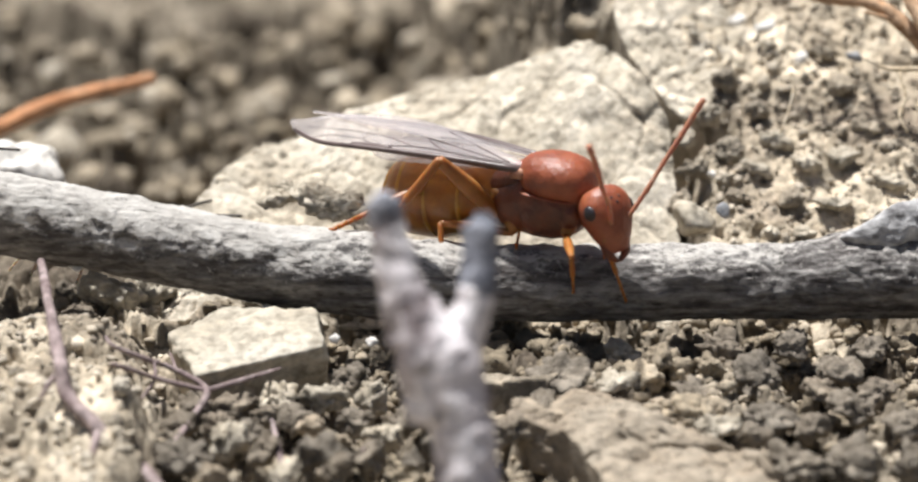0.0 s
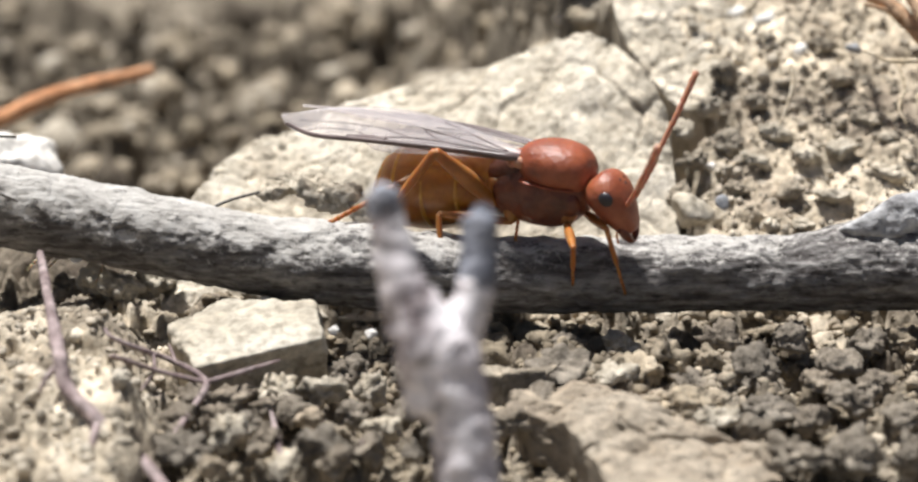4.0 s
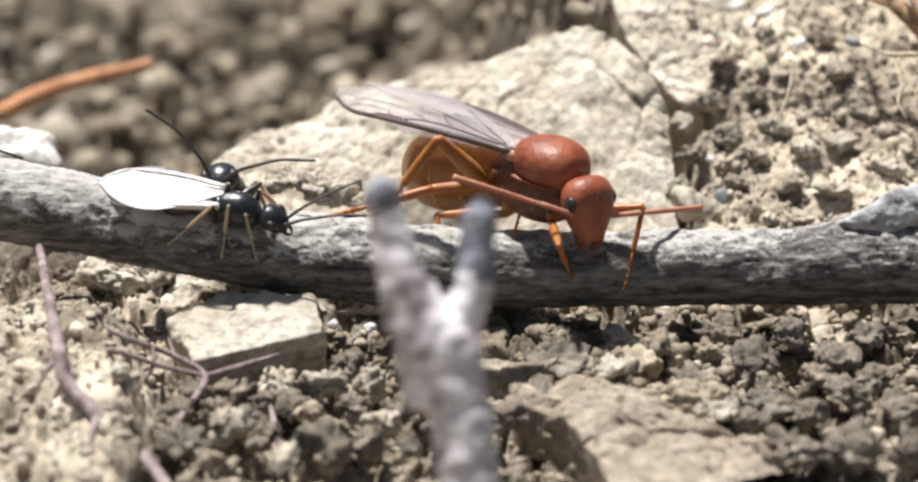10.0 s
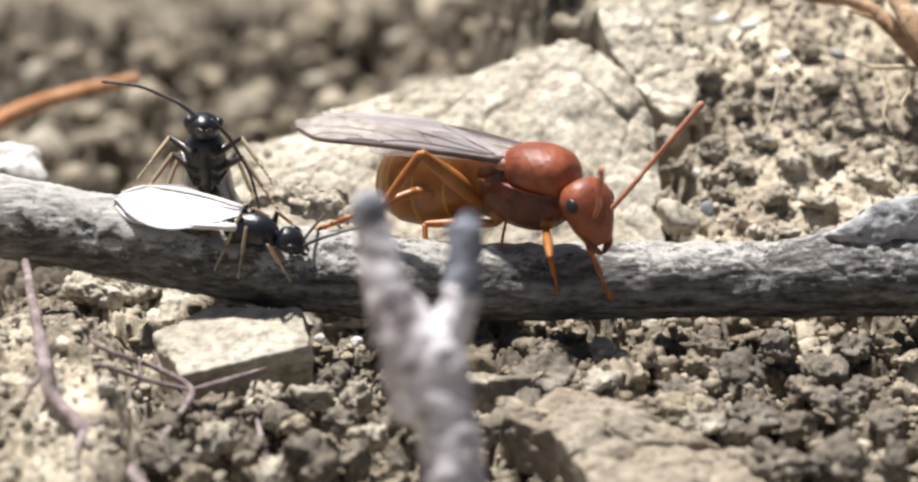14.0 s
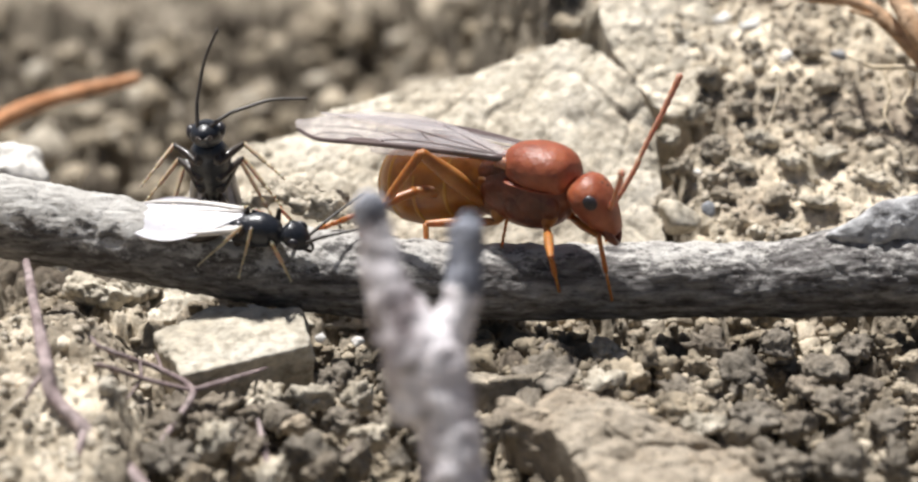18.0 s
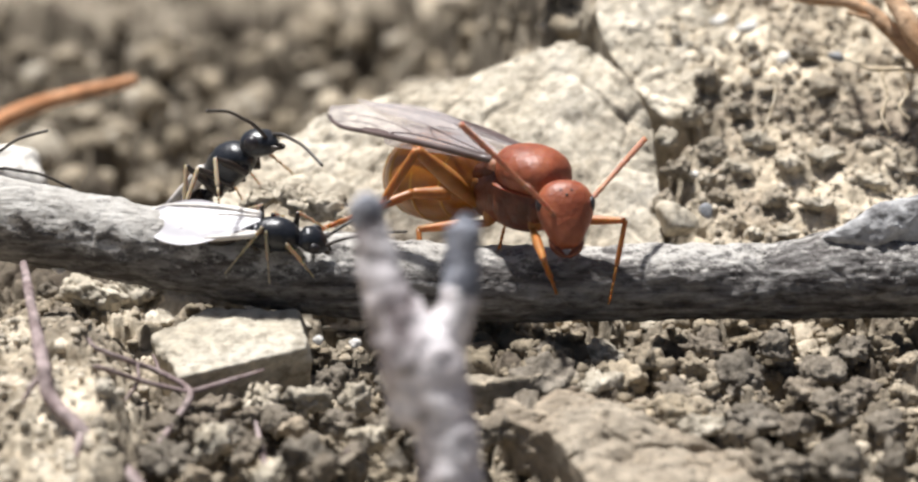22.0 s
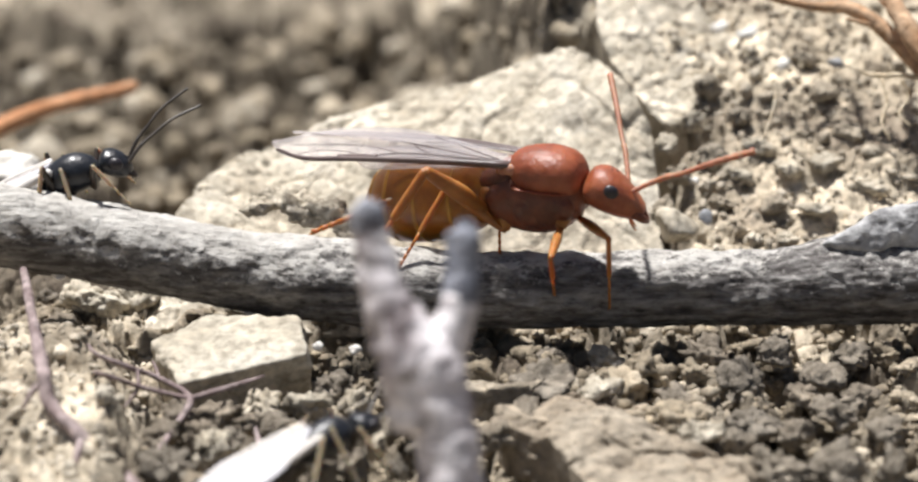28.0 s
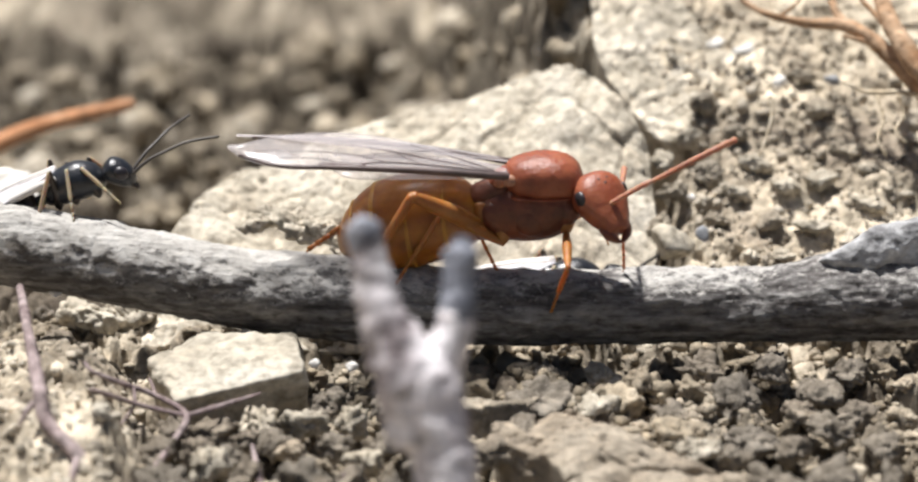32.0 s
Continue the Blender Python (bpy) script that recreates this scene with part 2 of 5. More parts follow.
LOAM = earthy("grey_loam", (0.16, 0.14, 0.115), (0.26, 0.23, 0.19), (0.38, 0.34, 0.285), relief=0.11, speck=0.7)
TANCLAY = earthy("tan_clay", (0.27, 0.22, 0.165), (0.37, 0.315, 0.245), (0.47, 0.415, 0.335), relief=0.06, speck=0.4)
WHITE = earthy("white_grain", (0.68, 0.66, 0.62), (0.76, 0.74, 0.70), (0.82, 0.80, 0.77), rough=0.6, relief=0.02, speck=0.1)
SLATE = earthy("grey_grain", (0.26, 0.27, 0.285), (0.34, 0.35, 0.37), (0.42, 0.435, 0.455), rough=0.6, relief=0.02, speck=0.2)


def bark(name, dark, mid, pale, along=(1, 4, 4), scale=450, relief=0.10):
    """Dry bark: fibres along it, broad weathering, small flecks and pits."""
    m, n, l, b = shader(name, 0.9, 0, 0.2)
    fibres = grain(m, scale, 8, along, 0.65)
    c = ramp(m, fibres, [(0.3, dark), (0.45, mid), (0.62, pale)])
    broad = ramp(m, grain(m, 170, 5, (0.7, 1, 1)), [(0.32, (0.7, 0.69, 0.68)), (0.5, (0.95, 0.95, 0.95)), (0.66, (1.2, 1.2, 1.19))])
    c = blend(m, 0.9, c, broad, "MULTIPLY")
    flecks = ramp(m, grain(m, 2300, 5, (0.7, 1.4, 1.4), 0.6), [(0.34, (0.35, 0.34, 0.33)), (0.44, (0.85, 0.85, 0.85)), (0.6, (1.1, 1.1, 1.1)), (0.7, (1.6, 1.58, 1.55))])
    c = blend(m, 0.85, c, flecks, "MULTIPLY")
    l.new(c, b.inputs["Base Color"])
    nrm = bump(m, fibres, relief)
    nrm = bump(m, grain(m, 2600, 6), relief * 0.5, nrm)
    l.new(nrm, b.inputs["Normal"])
    return m


BARK = bark("weathered_bark", (0.05, 0.043, 0.041), (0.125, 0.115, 0.11), (0.27, 0.258, 0.245), (0.4, 2.2, 2.2), 1500, 0.16)
KNOTBARK = bark("pale_knot_bark", (0.20, 0.195, 0.20), (0.36, 0.355, 0.355), (0.52, 0.515, 0.51), (1.2, 1.2, 1.2), 1100, 0.08)


def crusted_and_lit():
    """Pale flaking crust and dust lying on the stick, ragged, thickest towards its thicker end, and its sunlit top
    painted pale.
    """
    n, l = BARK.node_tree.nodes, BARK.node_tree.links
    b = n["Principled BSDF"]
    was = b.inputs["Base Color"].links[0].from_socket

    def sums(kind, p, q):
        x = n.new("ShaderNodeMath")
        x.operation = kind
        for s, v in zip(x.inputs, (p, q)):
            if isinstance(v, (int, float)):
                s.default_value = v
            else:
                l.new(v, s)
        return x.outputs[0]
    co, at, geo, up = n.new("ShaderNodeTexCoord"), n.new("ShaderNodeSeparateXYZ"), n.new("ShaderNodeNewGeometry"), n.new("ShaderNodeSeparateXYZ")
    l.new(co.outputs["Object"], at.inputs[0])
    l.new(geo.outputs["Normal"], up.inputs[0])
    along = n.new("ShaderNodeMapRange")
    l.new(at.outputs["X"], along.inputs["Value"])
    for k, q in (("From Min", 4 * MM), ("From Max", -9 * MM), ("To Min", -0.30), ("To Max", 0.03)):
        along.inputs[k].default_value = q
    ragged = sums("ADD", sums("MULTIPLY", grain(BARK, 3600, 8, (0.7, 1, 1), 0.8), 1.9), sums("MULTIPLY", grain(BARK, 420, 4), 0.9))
    # facing up adds paleness: sunlight on the top, put into the colour
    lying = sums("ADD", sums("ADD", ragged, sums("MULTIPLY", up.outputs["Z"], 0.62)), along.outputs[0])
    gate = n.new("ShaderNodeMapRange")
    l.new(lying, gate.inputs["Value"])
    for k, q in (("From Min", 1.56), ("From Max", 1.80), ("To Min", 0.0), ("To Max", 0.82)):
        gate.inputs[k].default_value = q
    dust_and_light = ramp(BARK, grain(BARK, 1700, 6), [(0.3, (0.36, 0.34, 0.31)), (0.5, (0.52, 0.495, 0.455)), (0.7, (0.62, 0.60, 0.56))])
    l.new(blend(BARK, gate.outputs[0], was, dust_and_light), b.inputs["Base Color"])


crusted_and_lit()
SPRIGBARK = bark("mottled_sprig_bark", (0.15, 0.115, 0.115), (0.47, 0.42, 0.43), (0.80, 0.76, 0.77), (1.3, 1.3, 0.6), 620, 0.1)
TIPBARK = bark("blue_grey_tip", (0.11, 0.115, 0.14), (0.24, 0.25, 0.29), (0.44, 0.45, 0.50), (1.3, 1.3, 0.9), 500, 0.1)
TWIGBARK = bark("brown_bark", (0.10, 0.07, 0.068), (0.23, 0.175, 0.17), (0.38, 0.31, 0.30), (2, 2, 1), 700, 0.05)
ROOTBARK = bark("tan_root", (0.26, 0.14, 0.07), (0.42, 0.26, 0.15), (0.55, 0.38, 0.25), (2, 1, 2), 600, 0.05)
STRAW = bark("orange_straw", (0.44, 0.19, 0.08), (0.60, 0.29, 0.145), (0.70, 0.40, 0.23), (1, 4, 4), 400, 0.03)
FIBRE = bark("pale_rootlet", (0.42, 0.34, 0.22), (0.56, 0.46, 0.32), (0.68, 0.60, 0.46), (1, 3, 3), 700, 0.02)


def chitin(name, dark, mid, pale, rough=0.3, through=0.0, glow=(1, 0.4, 0.1), relief=0.012):
    """Polished insect shell, with a little light passing into it."""
    m, n, l, b = shader(name, rough, 0, 0.5)
    c = ramp(m, grain(m, 900, 3), [(0.25, dark), (0.5, mid), (0.75, pale)])
    c = blend(m, 0.35, c, ramp(m, grain(m, 5200, 4), [(0.3, (0.6, 0.6, 0.6)), (0.7, (1.2, 1.2, 1.2))]), "MULTIPLY")
    l.new(c, b.inputs["Base Color"])
    if through:
        b.inputs["Subsurface Weight"].default_value = through
        b.inputs["Subsurface Radius"].default_value = glow
        b.inputs["Subsurface Scale"].default_value = 0.5 * MM
    l.new(bump(m, grain(m, 4200, 5), relief), b.inputs["Normal"])
    return m


RED = chitin("red_chitin", (0.15, 0.034, 0.013), (0.25, 0.062, 0.024), (0.36, 0.11, 0.05), 0.46, 0.3, relief=0.05)
FLANK = chitin("dark_red_chitin", (0.055, 0.015, 0.007), (0.15, 0.040, 0.015), (0.27, 0.08, 0.032), 0.42, 0.3, relief=0.06)
AMBER = chitin("amber_chitin", (0.19, 0.055, 0.005), (0.31, 0.108, 0.010), (0.44, 0.18, 0.02), 0.3, 0.5)
PALEAMBER = chitin("pale_amber_chitin", (0.34, 0.14, 0.014), (0.44, 0.20, 0.024), (0.52, 0.26, 0.04), 0.35, 0.5)
LEGAMBER = chitin("leg_amber_chitin", (0.22, 0.075, 0.014), (0.31, 0.12, 0.024), (0.41, 0.175, 0.045), 0.42, 0.5)
ROSE = chitin("rose_antenna_chitin", (0.26, 0.11, 0.065), (0.36, 0.17, 0.105), (0.46, 0.25, 0.16), 0.6, 0.3)
EYEBLACK = chitin("eye_black", (0.012, 0.010, 0.012), (0.02, 0.017, 0.02), (0.03, 0.025, 0.03), 0.4)
BLACK = chitin("black_chitin", (0.008, 0.009, 0.011), (0.014, 0.015, 0.019), (0.026, 0.029, 0.036), 0.34, relief=0.035)
BROWNBLACK = chitin("brown_black_chitin", (0.02, 0.014, 0.01), (0.035, 0.025, 0.018), (0.06, 0.042, 0.03), 0.3)
PALELEG = chitin("straw_leg_chitin", (0.28, 0.22, 0.14), (0.38, 0.31, 0.21), (0.48, 0.41, 0.29), 0.45, 0.3)
FEELER = chitin("dark_feeler_chitin", (0.03, 0.025, 0.022), (0.055, 0.045, 0.038), (0.10, 0.085, 0.07), 0.5)


def membrane(name, tint, clear, rough=0.25, lets_through=0.5):
    m, n, l, b = shader(name, rough)
    out = n["Material Output"]
    tr, tl = n.new("ShaderNodeBsdfTransparent"), n.new("ShaderNodeBsdfTranslucent")
    c = ramp(m, grain(m, 500, 5), [(0.3, tuple(q * 0.85 for q in tint)), (0.7, tint)])
    b.inputs["Specular IOR Level"].default_value = 0.7
    l.new(c, b.inputs["Base Color"])
    l.new(c, tl.inputs["Color"])
    m1, m2 = n.new("ShaderNodeMixShader"), n.new("ShaderNodeMixShader")
    m1.inputs["Fac"].default_value = lets_through
    l.new(b.outputs[0], m1.inputs[1])
    l.new(tl.outputs[0], m1.inputs[2])
    m2.inputs["Fac"].default_value = clear
    l.new(m1.outputs[0], m2.inputs[1])
    l.new(tr.outputs[0], m2.inputs[2])
    l.new(m2.outputs[0], out.inputs["Surface"])
    l.new(bump(m, grain(m, 350, 3, (1, 2, 1)), 0.12), b.inputs["Normal"])
    return m


WING = membrane("smoky_wing", (0.76, 0.71, 0.71), 0.66)
VEIN = chitin("wing_vein", (0.05, 0.035, 0.03), (0.09, 0.06, 0.055), (0.14, 0.10, 0.09), 0.4)
MILKWING = membrane("milky_wing", (0.82, 0.80, 0.83), 0.14, 0.3, 0.3)
MILKVEIN = chitin("pale_vein", (0.5, 0.46, 0.42), (0.6, 0.56, 0.52), (0.7, 0.66, 0.62), 0.4)


# ---- the ground: one sheet of dry crumbly earth ----
def step(a, b, x):
    t = np.clip((x - a) / (b - a), 0, 1)
    return t * t * (3 - 2 * t)


def lie(x, y):
    """The broad lie of the land, in mm."""
    x, y = np.asarray(x, float), np.asarray(y, float)
    hill = -2.6 + 0.50 * np.clip(y - 2, 0, 24) + 0.05 * np.clip(y - 26, 0, 400)
    flat = -3.3 - 5.2 * step(5, 24, y) + 0.02 * np.clip(y - 30, 0, 400)
    crack = 0.766 * (x - 8.5) + 0.644 * (y - 11.0)
    back = (step(7.6, 9.0, x) * step(11, 8.5, y) + step(-0.2, 1.0, crack) * step(8.5, 11, y) * step(-0.5, 6.5, x)) * step(1, 4, y)
    h = flat * (1 - back) + hill * back
    h = h - 1.1 * np.exp(-((x - 8.0) / 0.8) ** 2 - ((y - 5.6) / 2.0) ** 2)
    h = h + 0.9 * step(-6, -10, x) * step(-1, -4, y) * step(-30, -14, y) - 0.4 * step(-2, -12, y)
    h = h - 0.15 * np.exp(-((x + 6.5) / 4) ** 2 - ((y + 5.5) / 2.5) ** 2) + 0.5 * step(-9, -12.5, x) * np.exp(-((y + 4.2) / 1.6) ** 2) - 0.6 * np.exp(-((y + 0.6) / 1.3) ** 2) * step(-9, -5, x)
    h = h + 1.1 * step(-8.7, -9.9, x + 0.25 * (y + 8)) * step(-2.0, -4.6, y) * (0.3 + 0.7 * step(-12, -8.5, y))
    h = h - 0.7 * np.exp(-((x + 8.2) / 1.0) ** 2 - ((y + 9.3) / 2.2) ** 2)
    return h + 0.5 * np.exp(-((x - 12) / 7) ** 2 - ((y + 6) / 5) ** 2)


def broken(x, y):
    """How far the slope is broken into dark angular pieces, 0 to 1."""
    b = 0
    for cx, cy, rx, ry, much in ((12.3, 11.0, 2.2, 1.2, 0.45), (14.6, 10.2, 1.6, 0.8, 0.4), (9.9, 9.6, 1.3, 1.8, 0.7), (8.8, 6.6, 1.1, 2.6, 1.0), (10.2, 4.6, 1.5, 1.0, 0.7)):
        b = b + much * np.exp(-((x - cx) / rx) ** 2 - ((y - cy) / ry) ** 2)
    return np.clip(b, 0, 1)


def relief(p):
    x, y = p[:, 0], p[:, 1]
    near = np.exp(-np.clip(y - 60, 0, None) / 60) * np.exp(-np.clip(np.abs(x) - 40, 0, None) / 60)
    far = step(9, 24, y) * step(7, 3, x)
    slope = step(7.4, 9.0, x) * step(2, 4, y)
    mound = step(-8.3, -10, x) * step(-1.5, -3.5, y)
    plain = np.clip(1 - slope - mound, 0, 1)
    gritty = np.clip(0.45 + 1.3 * fbm(p / 3.1, 3, 91), 0, 1)
    torn = broken(x, y) * slope
    coarse = (0.9 * plain + 0.25 * slope + 0.3 * mound + 0.6 * far) * (lumps(p, 4.2, 3) - 0.4)
    mid = (0.75 * plain + 1.3 * far + slope * (0.08 + 0.16 * torn) + 0.25 * mound) * blocks(p, 2.1, 11)
    mid = mid + 1.5 * far * blocks(p, 4.6, 13, 0.3)
    small = (0.34 * plain + slope * (0.05 + 0.10 * gritty + 0.14 * torn) + mound * (0.10 + 0.2 * gritty)) * blocks(p, 0.9, 23, 0.3)
    fine = (0.15 * plain + slope * (0.05 + 0.08 * gritty + 0.04 * torn) + mound * (0.05 + 0.1 * gritty)) * blocks(p, 0.4, 41, 0.35)
    soft = slope * 0.30 * fbm(p / 1.6, 5, 61, 0.6) + mound * 0.28 * fbm(p / 1.8, 5, 66, 0.6)
    return (coarse + mid + small + fine + soft + 0.07 * fbm(p / 0.3, 3, 31)) * near + 0.25 * fbm(p / 5, 3, 5)


def build_ground():
    def line(lo, hi, fine, far, below, above):
        mid = np.concatenate([np.arange(lo - below, lo, 0.3), np.arange(lo, hi, fine), np.arange(hi, hi + above, 0.3)])
        out = np.cumsum(np.geomspace(0.4, 400, far))
        return np.concatenate([(mid[0] - out)[::-1], mid, mid[-1] + out])
    xs, ys = line(-17, 18, 0.09, 34, 14, 0), line(-15, 18, 0.1, 34, 0, 46)
    gx, gy = np.meshgrid(xs, ys)
    x, y = gx.ravel(), gy.ravel()
    p = np.stack([x, y, lie(x, y)], 1)
    r = relief(p)
    lean = step(1, 5, y) * step(-1, 7, x) * step(40, 24, y)
    p[:, 1] -= r * 0.46 * lean
    p[:, 2] += r * (1 - 0.25 * lean)
    w, h = len(xs), len(ys)
    i = (np.arange(h - 1)[:, None] * w + np.arange(w - 1)[None, :]).ravel()
    # far valley and front right lowered: deep shadow put into the earth's tone
    clay = 0.42 + (0.58 - 0.34 * broken(x, y)) * step(6, 9, x) * step(2, 5, y) + 0.5 * step(-8, -10, x) * step(3, 0, y) - 0.58 * step(8, 16, y) * step(6, -2, x) - 0.10 * step(-1, -3, y) * step(4, 9, x) - 0.05 * step(0, -3, y)
    clay = 0.45 + (clay - 0.45) * np.exp(-np.clip(np.hypot(x, y) - 45, 0, None) / 25)
    clay = np.clip(clay + (0.22 + 0.35 * step(9, 20, y) * step(7, 3, x)) * fbm(p / 4.0, 3, 77) + 0.10 * fbm(p / 0.8, 2, 78), 0, 1)
    ob = part("ground", [(p, np.stack([i, i + 1, i + w + 1, i + w], 1).tolist())], SOIL)
    ob.data.attributes.new("clay", "FLOAT", "POINT").data.foreach_set("value", clay)
    return tagged(ob, "dry crumbly beige earth, cracked and lumpy", "ground", kind="structure")


ground = build_ground()


def ground_at(x, y):
    q = np.array([[x, y, float(lie(x, y))]])
    return float(q[0, 2] + relief(q)[0])


# ---- rocks and clods ----
def put_stone(name, label, category, at, size, mat, seed, turn=(0, 0, 0), group="", **shape):
    ob = part(name, [stone_shape(size, seed, **shape)], mat, m=mm(*at, *turn))
    return tagged(ob, label, category, group)


def ridge_rock(name, label, category, crest, front, back, mat, seed, amount=0.5, lean=0.0, n=130):
    """A big block with a leaning face: crest (x, y, z), the foot line in front as (y, z), behind as (dy, z)."""
    line = spline(crest, 22)
    v = []
    for x, y, z in line:
        for s in np.linspace(0, 1, n):
            if s < 0.62:
                t = s / 0.62
                yy = front[0] + (y - front[0]) * t
                zz = front[1] + (z - front[1]) * (0.75 * t + 0.25 * math.sin(t * math.pi / 2))
            else:
                t = (s - 0.62) / 0.38
                yy = y + back[0] * t
                zz = z + (back[1] - z) * (t ** 1.6)
            v.append((x + lean * (y - yy), yy, zz))
    v = np.array(v)
    w = len(line)
    ends = np.repeat(np.minimum(np.arange(w), np.arange(w)[::-1]) / 15.0, n)
    v[:, 2] = front[1] + (v[:, 2] - front[1]) * np.clip(ends, 0.05, 1) ** 0.5
    gritty = np.clip(fbm(v / 3.0, 3, seed + 2) * 1.6 + 0.35, 0, 1)
    gritty = gritty ** 1.3
    bumps = amount * (1.0 * fbm(v / 3.3, 5, seed, 0.5) + 0.4 * blocks(v, 3.2, seed + 1, 0.1) + gritty * (0.4 * blocks(v, 0.9, seed + 4) + 0.18 * blocks(v, 0.4, seed + 5)))
    bumps += amount * 0.10 * fbm(v / 0.3, 3, seed + 6)
    v[:, 2] += bumps
    v[:, 1] -= bumps * 0.6
    f = [(i * n + k, (i + 1) * n + k, (i + 1) * n + k + 1, i * n + k + 1) for i in range(w - 1) for k in range(n - 1)]
    f.append(tuple([i * n for i in range(w)][::-1] + [i * n + n - 1 for i in range(w)]))
    return tagged(part(name, [(v, f)], mat), label, category)


def slab(name, label, category, edge, back, drop, mat, seed, amount=0.3, n=110, sag=0.0, under=-0.12):
    """A broken block: a steep dark face below the edge (x, y, z), and a top that runs from it by back (dx, dy, dz)."""
    line = spline(edge, 26)
    w = len(line)
    v = []
    for i, (x, y, z) in enumerate(line):
        for k in range(n):
            s = k / (n - 1)
            if s < 0.3:
                t = 1 - s / 0.3
                v.append((x + abs(under) * t * drop, y + under * t * drop, z - 0.12 - drop * t))
            else:
                t = (s - 0.3) / 0.7
                v.append((x + back[0] * t, y + back[1] * t, z + back[2] * t - 0.12 * math.exp(-t * 30) - sag * t * t))
    v = np.array(v)
    gritty = np.clip(fbm(v / 3.0, 3, seed + 2) * 1.6 + 0.4, 0, 1)
    bumps = amount * (1.0 * fbm(v / 2.6, 5, seed, 0.55) + 0.35 * blocks(v, 2.6, seed + 1, 0.1) + gritty * (0.4 * blocks(v, 0.9, seed + 4) + 0.2 * blocks(v, 0.4, seed + 5)))
    bumps += amount * 0.13 * fbm(v / 0.3, 3, seed + 6)
    v[:, 2] += bumps
    v[:, 1] -= bumps * 0.6
    f = [(i * n + k, (i + 1) * n + k, (i + 1) * n + k + 1, i * n + k + 1) for i in range(w - 1) for k in range(n - 1)]
    f.append(tuple([i * n for i in range(w)][::-1] + [i * n + n - 1 for i in range(w)]))
    return tagged(part(name, [(v, f)], mat), label, category)


ridge_rock("rock", "large pale beige rock with a sloping rough face behind the stick", "rock",
           [(-10.2, 5.2, -1.7), (-9.42, 6.0, -0.95), (-8.79, 8.0, -0.3), (-7.47, 10.0, 0.08), (-5.79, 11.0, 0.25), (-4.06, 12.0, 1.05), (-1.83, 12.0, 1.65),
            (0.39, 12.0, 2.11), (2.59, 12.0, 2.91), (4.34, 12.0, 3.59), (5.5, 11.7, 3.45), (6.5, 10.7, 2.8), (7.5, 9.5, 1.6), (7.75, 8.6, 0.7), (7.8, 8.0, -1.5)],
           (1.4, -3.6), (0.5, -4.5), CLAY, 5, 0.30, n=170)
slab("rock", "smooth pale clay block on the slope beside a dark crack", "rock",
     [(5.9, 16.6, 6.2), (6.0, 15.4, 5.1), (6.05, 14.0, 3.95), (6.55, 12.7, 3.05), (7.45, 11.4, 1.95), (8.3, 10.5, 1.2), (9.1, 10.5, 1.25)], (2.6, 3.6, 2.6), 4.0, CLAY, 15, 0.2, under=0.22)

LIMESTONE = [(-0.04, -0.30, 1, 0.60), (0.30, -1, -0.32, 0.60), (-0.95, -0.30, -0.05, 0.80), (-0.6, 0.7, 0.3, 0.80), (1, 0.0, 0.05, 0.88), (0.2, 1, 0.3, 0.8), (0, 0, -1, 0.8)]
put_stone("stone", "pale cream limestone chip with a flat top and dark broken side", "stone", (-6.62, -3.4, -2.75), (2.75, 2.5, 1.65), LIME, 3,
          (0, -2, 6), planes=LIMESTONE, level=6, sharp=36, rough=0.04, grain=1.3, pits=0.06)
put_stone("stone", "small pale pebble half buried in the soil", "stone", (-11.80, 1.92, -2.6), (1.0, 0.85, 0.72), LIME, 8, (0, 15, 20), level=5, cuts=8, sharp=26, rough=0.12, grain=0.5, pits=0.12)
put_stone("stone", "cream pebble lying behind the stick", "stone", (8.15, 4.6, -0.9), (0.8, 0.7, 0.62), LIME, 12, (0, 0, 30), level=4, rough=0.1)
slab("soil_clod", "tan crumbling clod of dry clay with a flat face", "clod",
     [(1.5, -7.4, -2.35), (1.95, -8.5, -2.3), (2.9, -9.2, -2.3), (3.4, -10.2, -2.3), (3.73, -11.2, -2.3), (4.1, -12.6, -2.4), (4.6, -14.5, -2.6)], (4.8, 3.4, -0.4), 1.6, TANCLAY, 21, 0.38, 150, 0.5)
slab("soil_clod", "grey crumbling clod of dry clay with a dark underside", "clod",
     [(0.2, -5.2, -2.5), (0.9, -5.9, -2.3), (1.6, -6.0, -2.25), (2.3, -5.7, -2.3), (2.9, -5.2, -2.5)], (0.9, 2.0, -0.4), 1.0, GRITTY, 27, 0.2, 80, 0.4)
put_stone("soil_clod", "bright chalky clod behind the stick", "clod", (-17.0, 9.0, -0.7), (2.0, 1.6, 1.3), WHITE, 45, (0, 0, 25), level=4, rough=0.12)

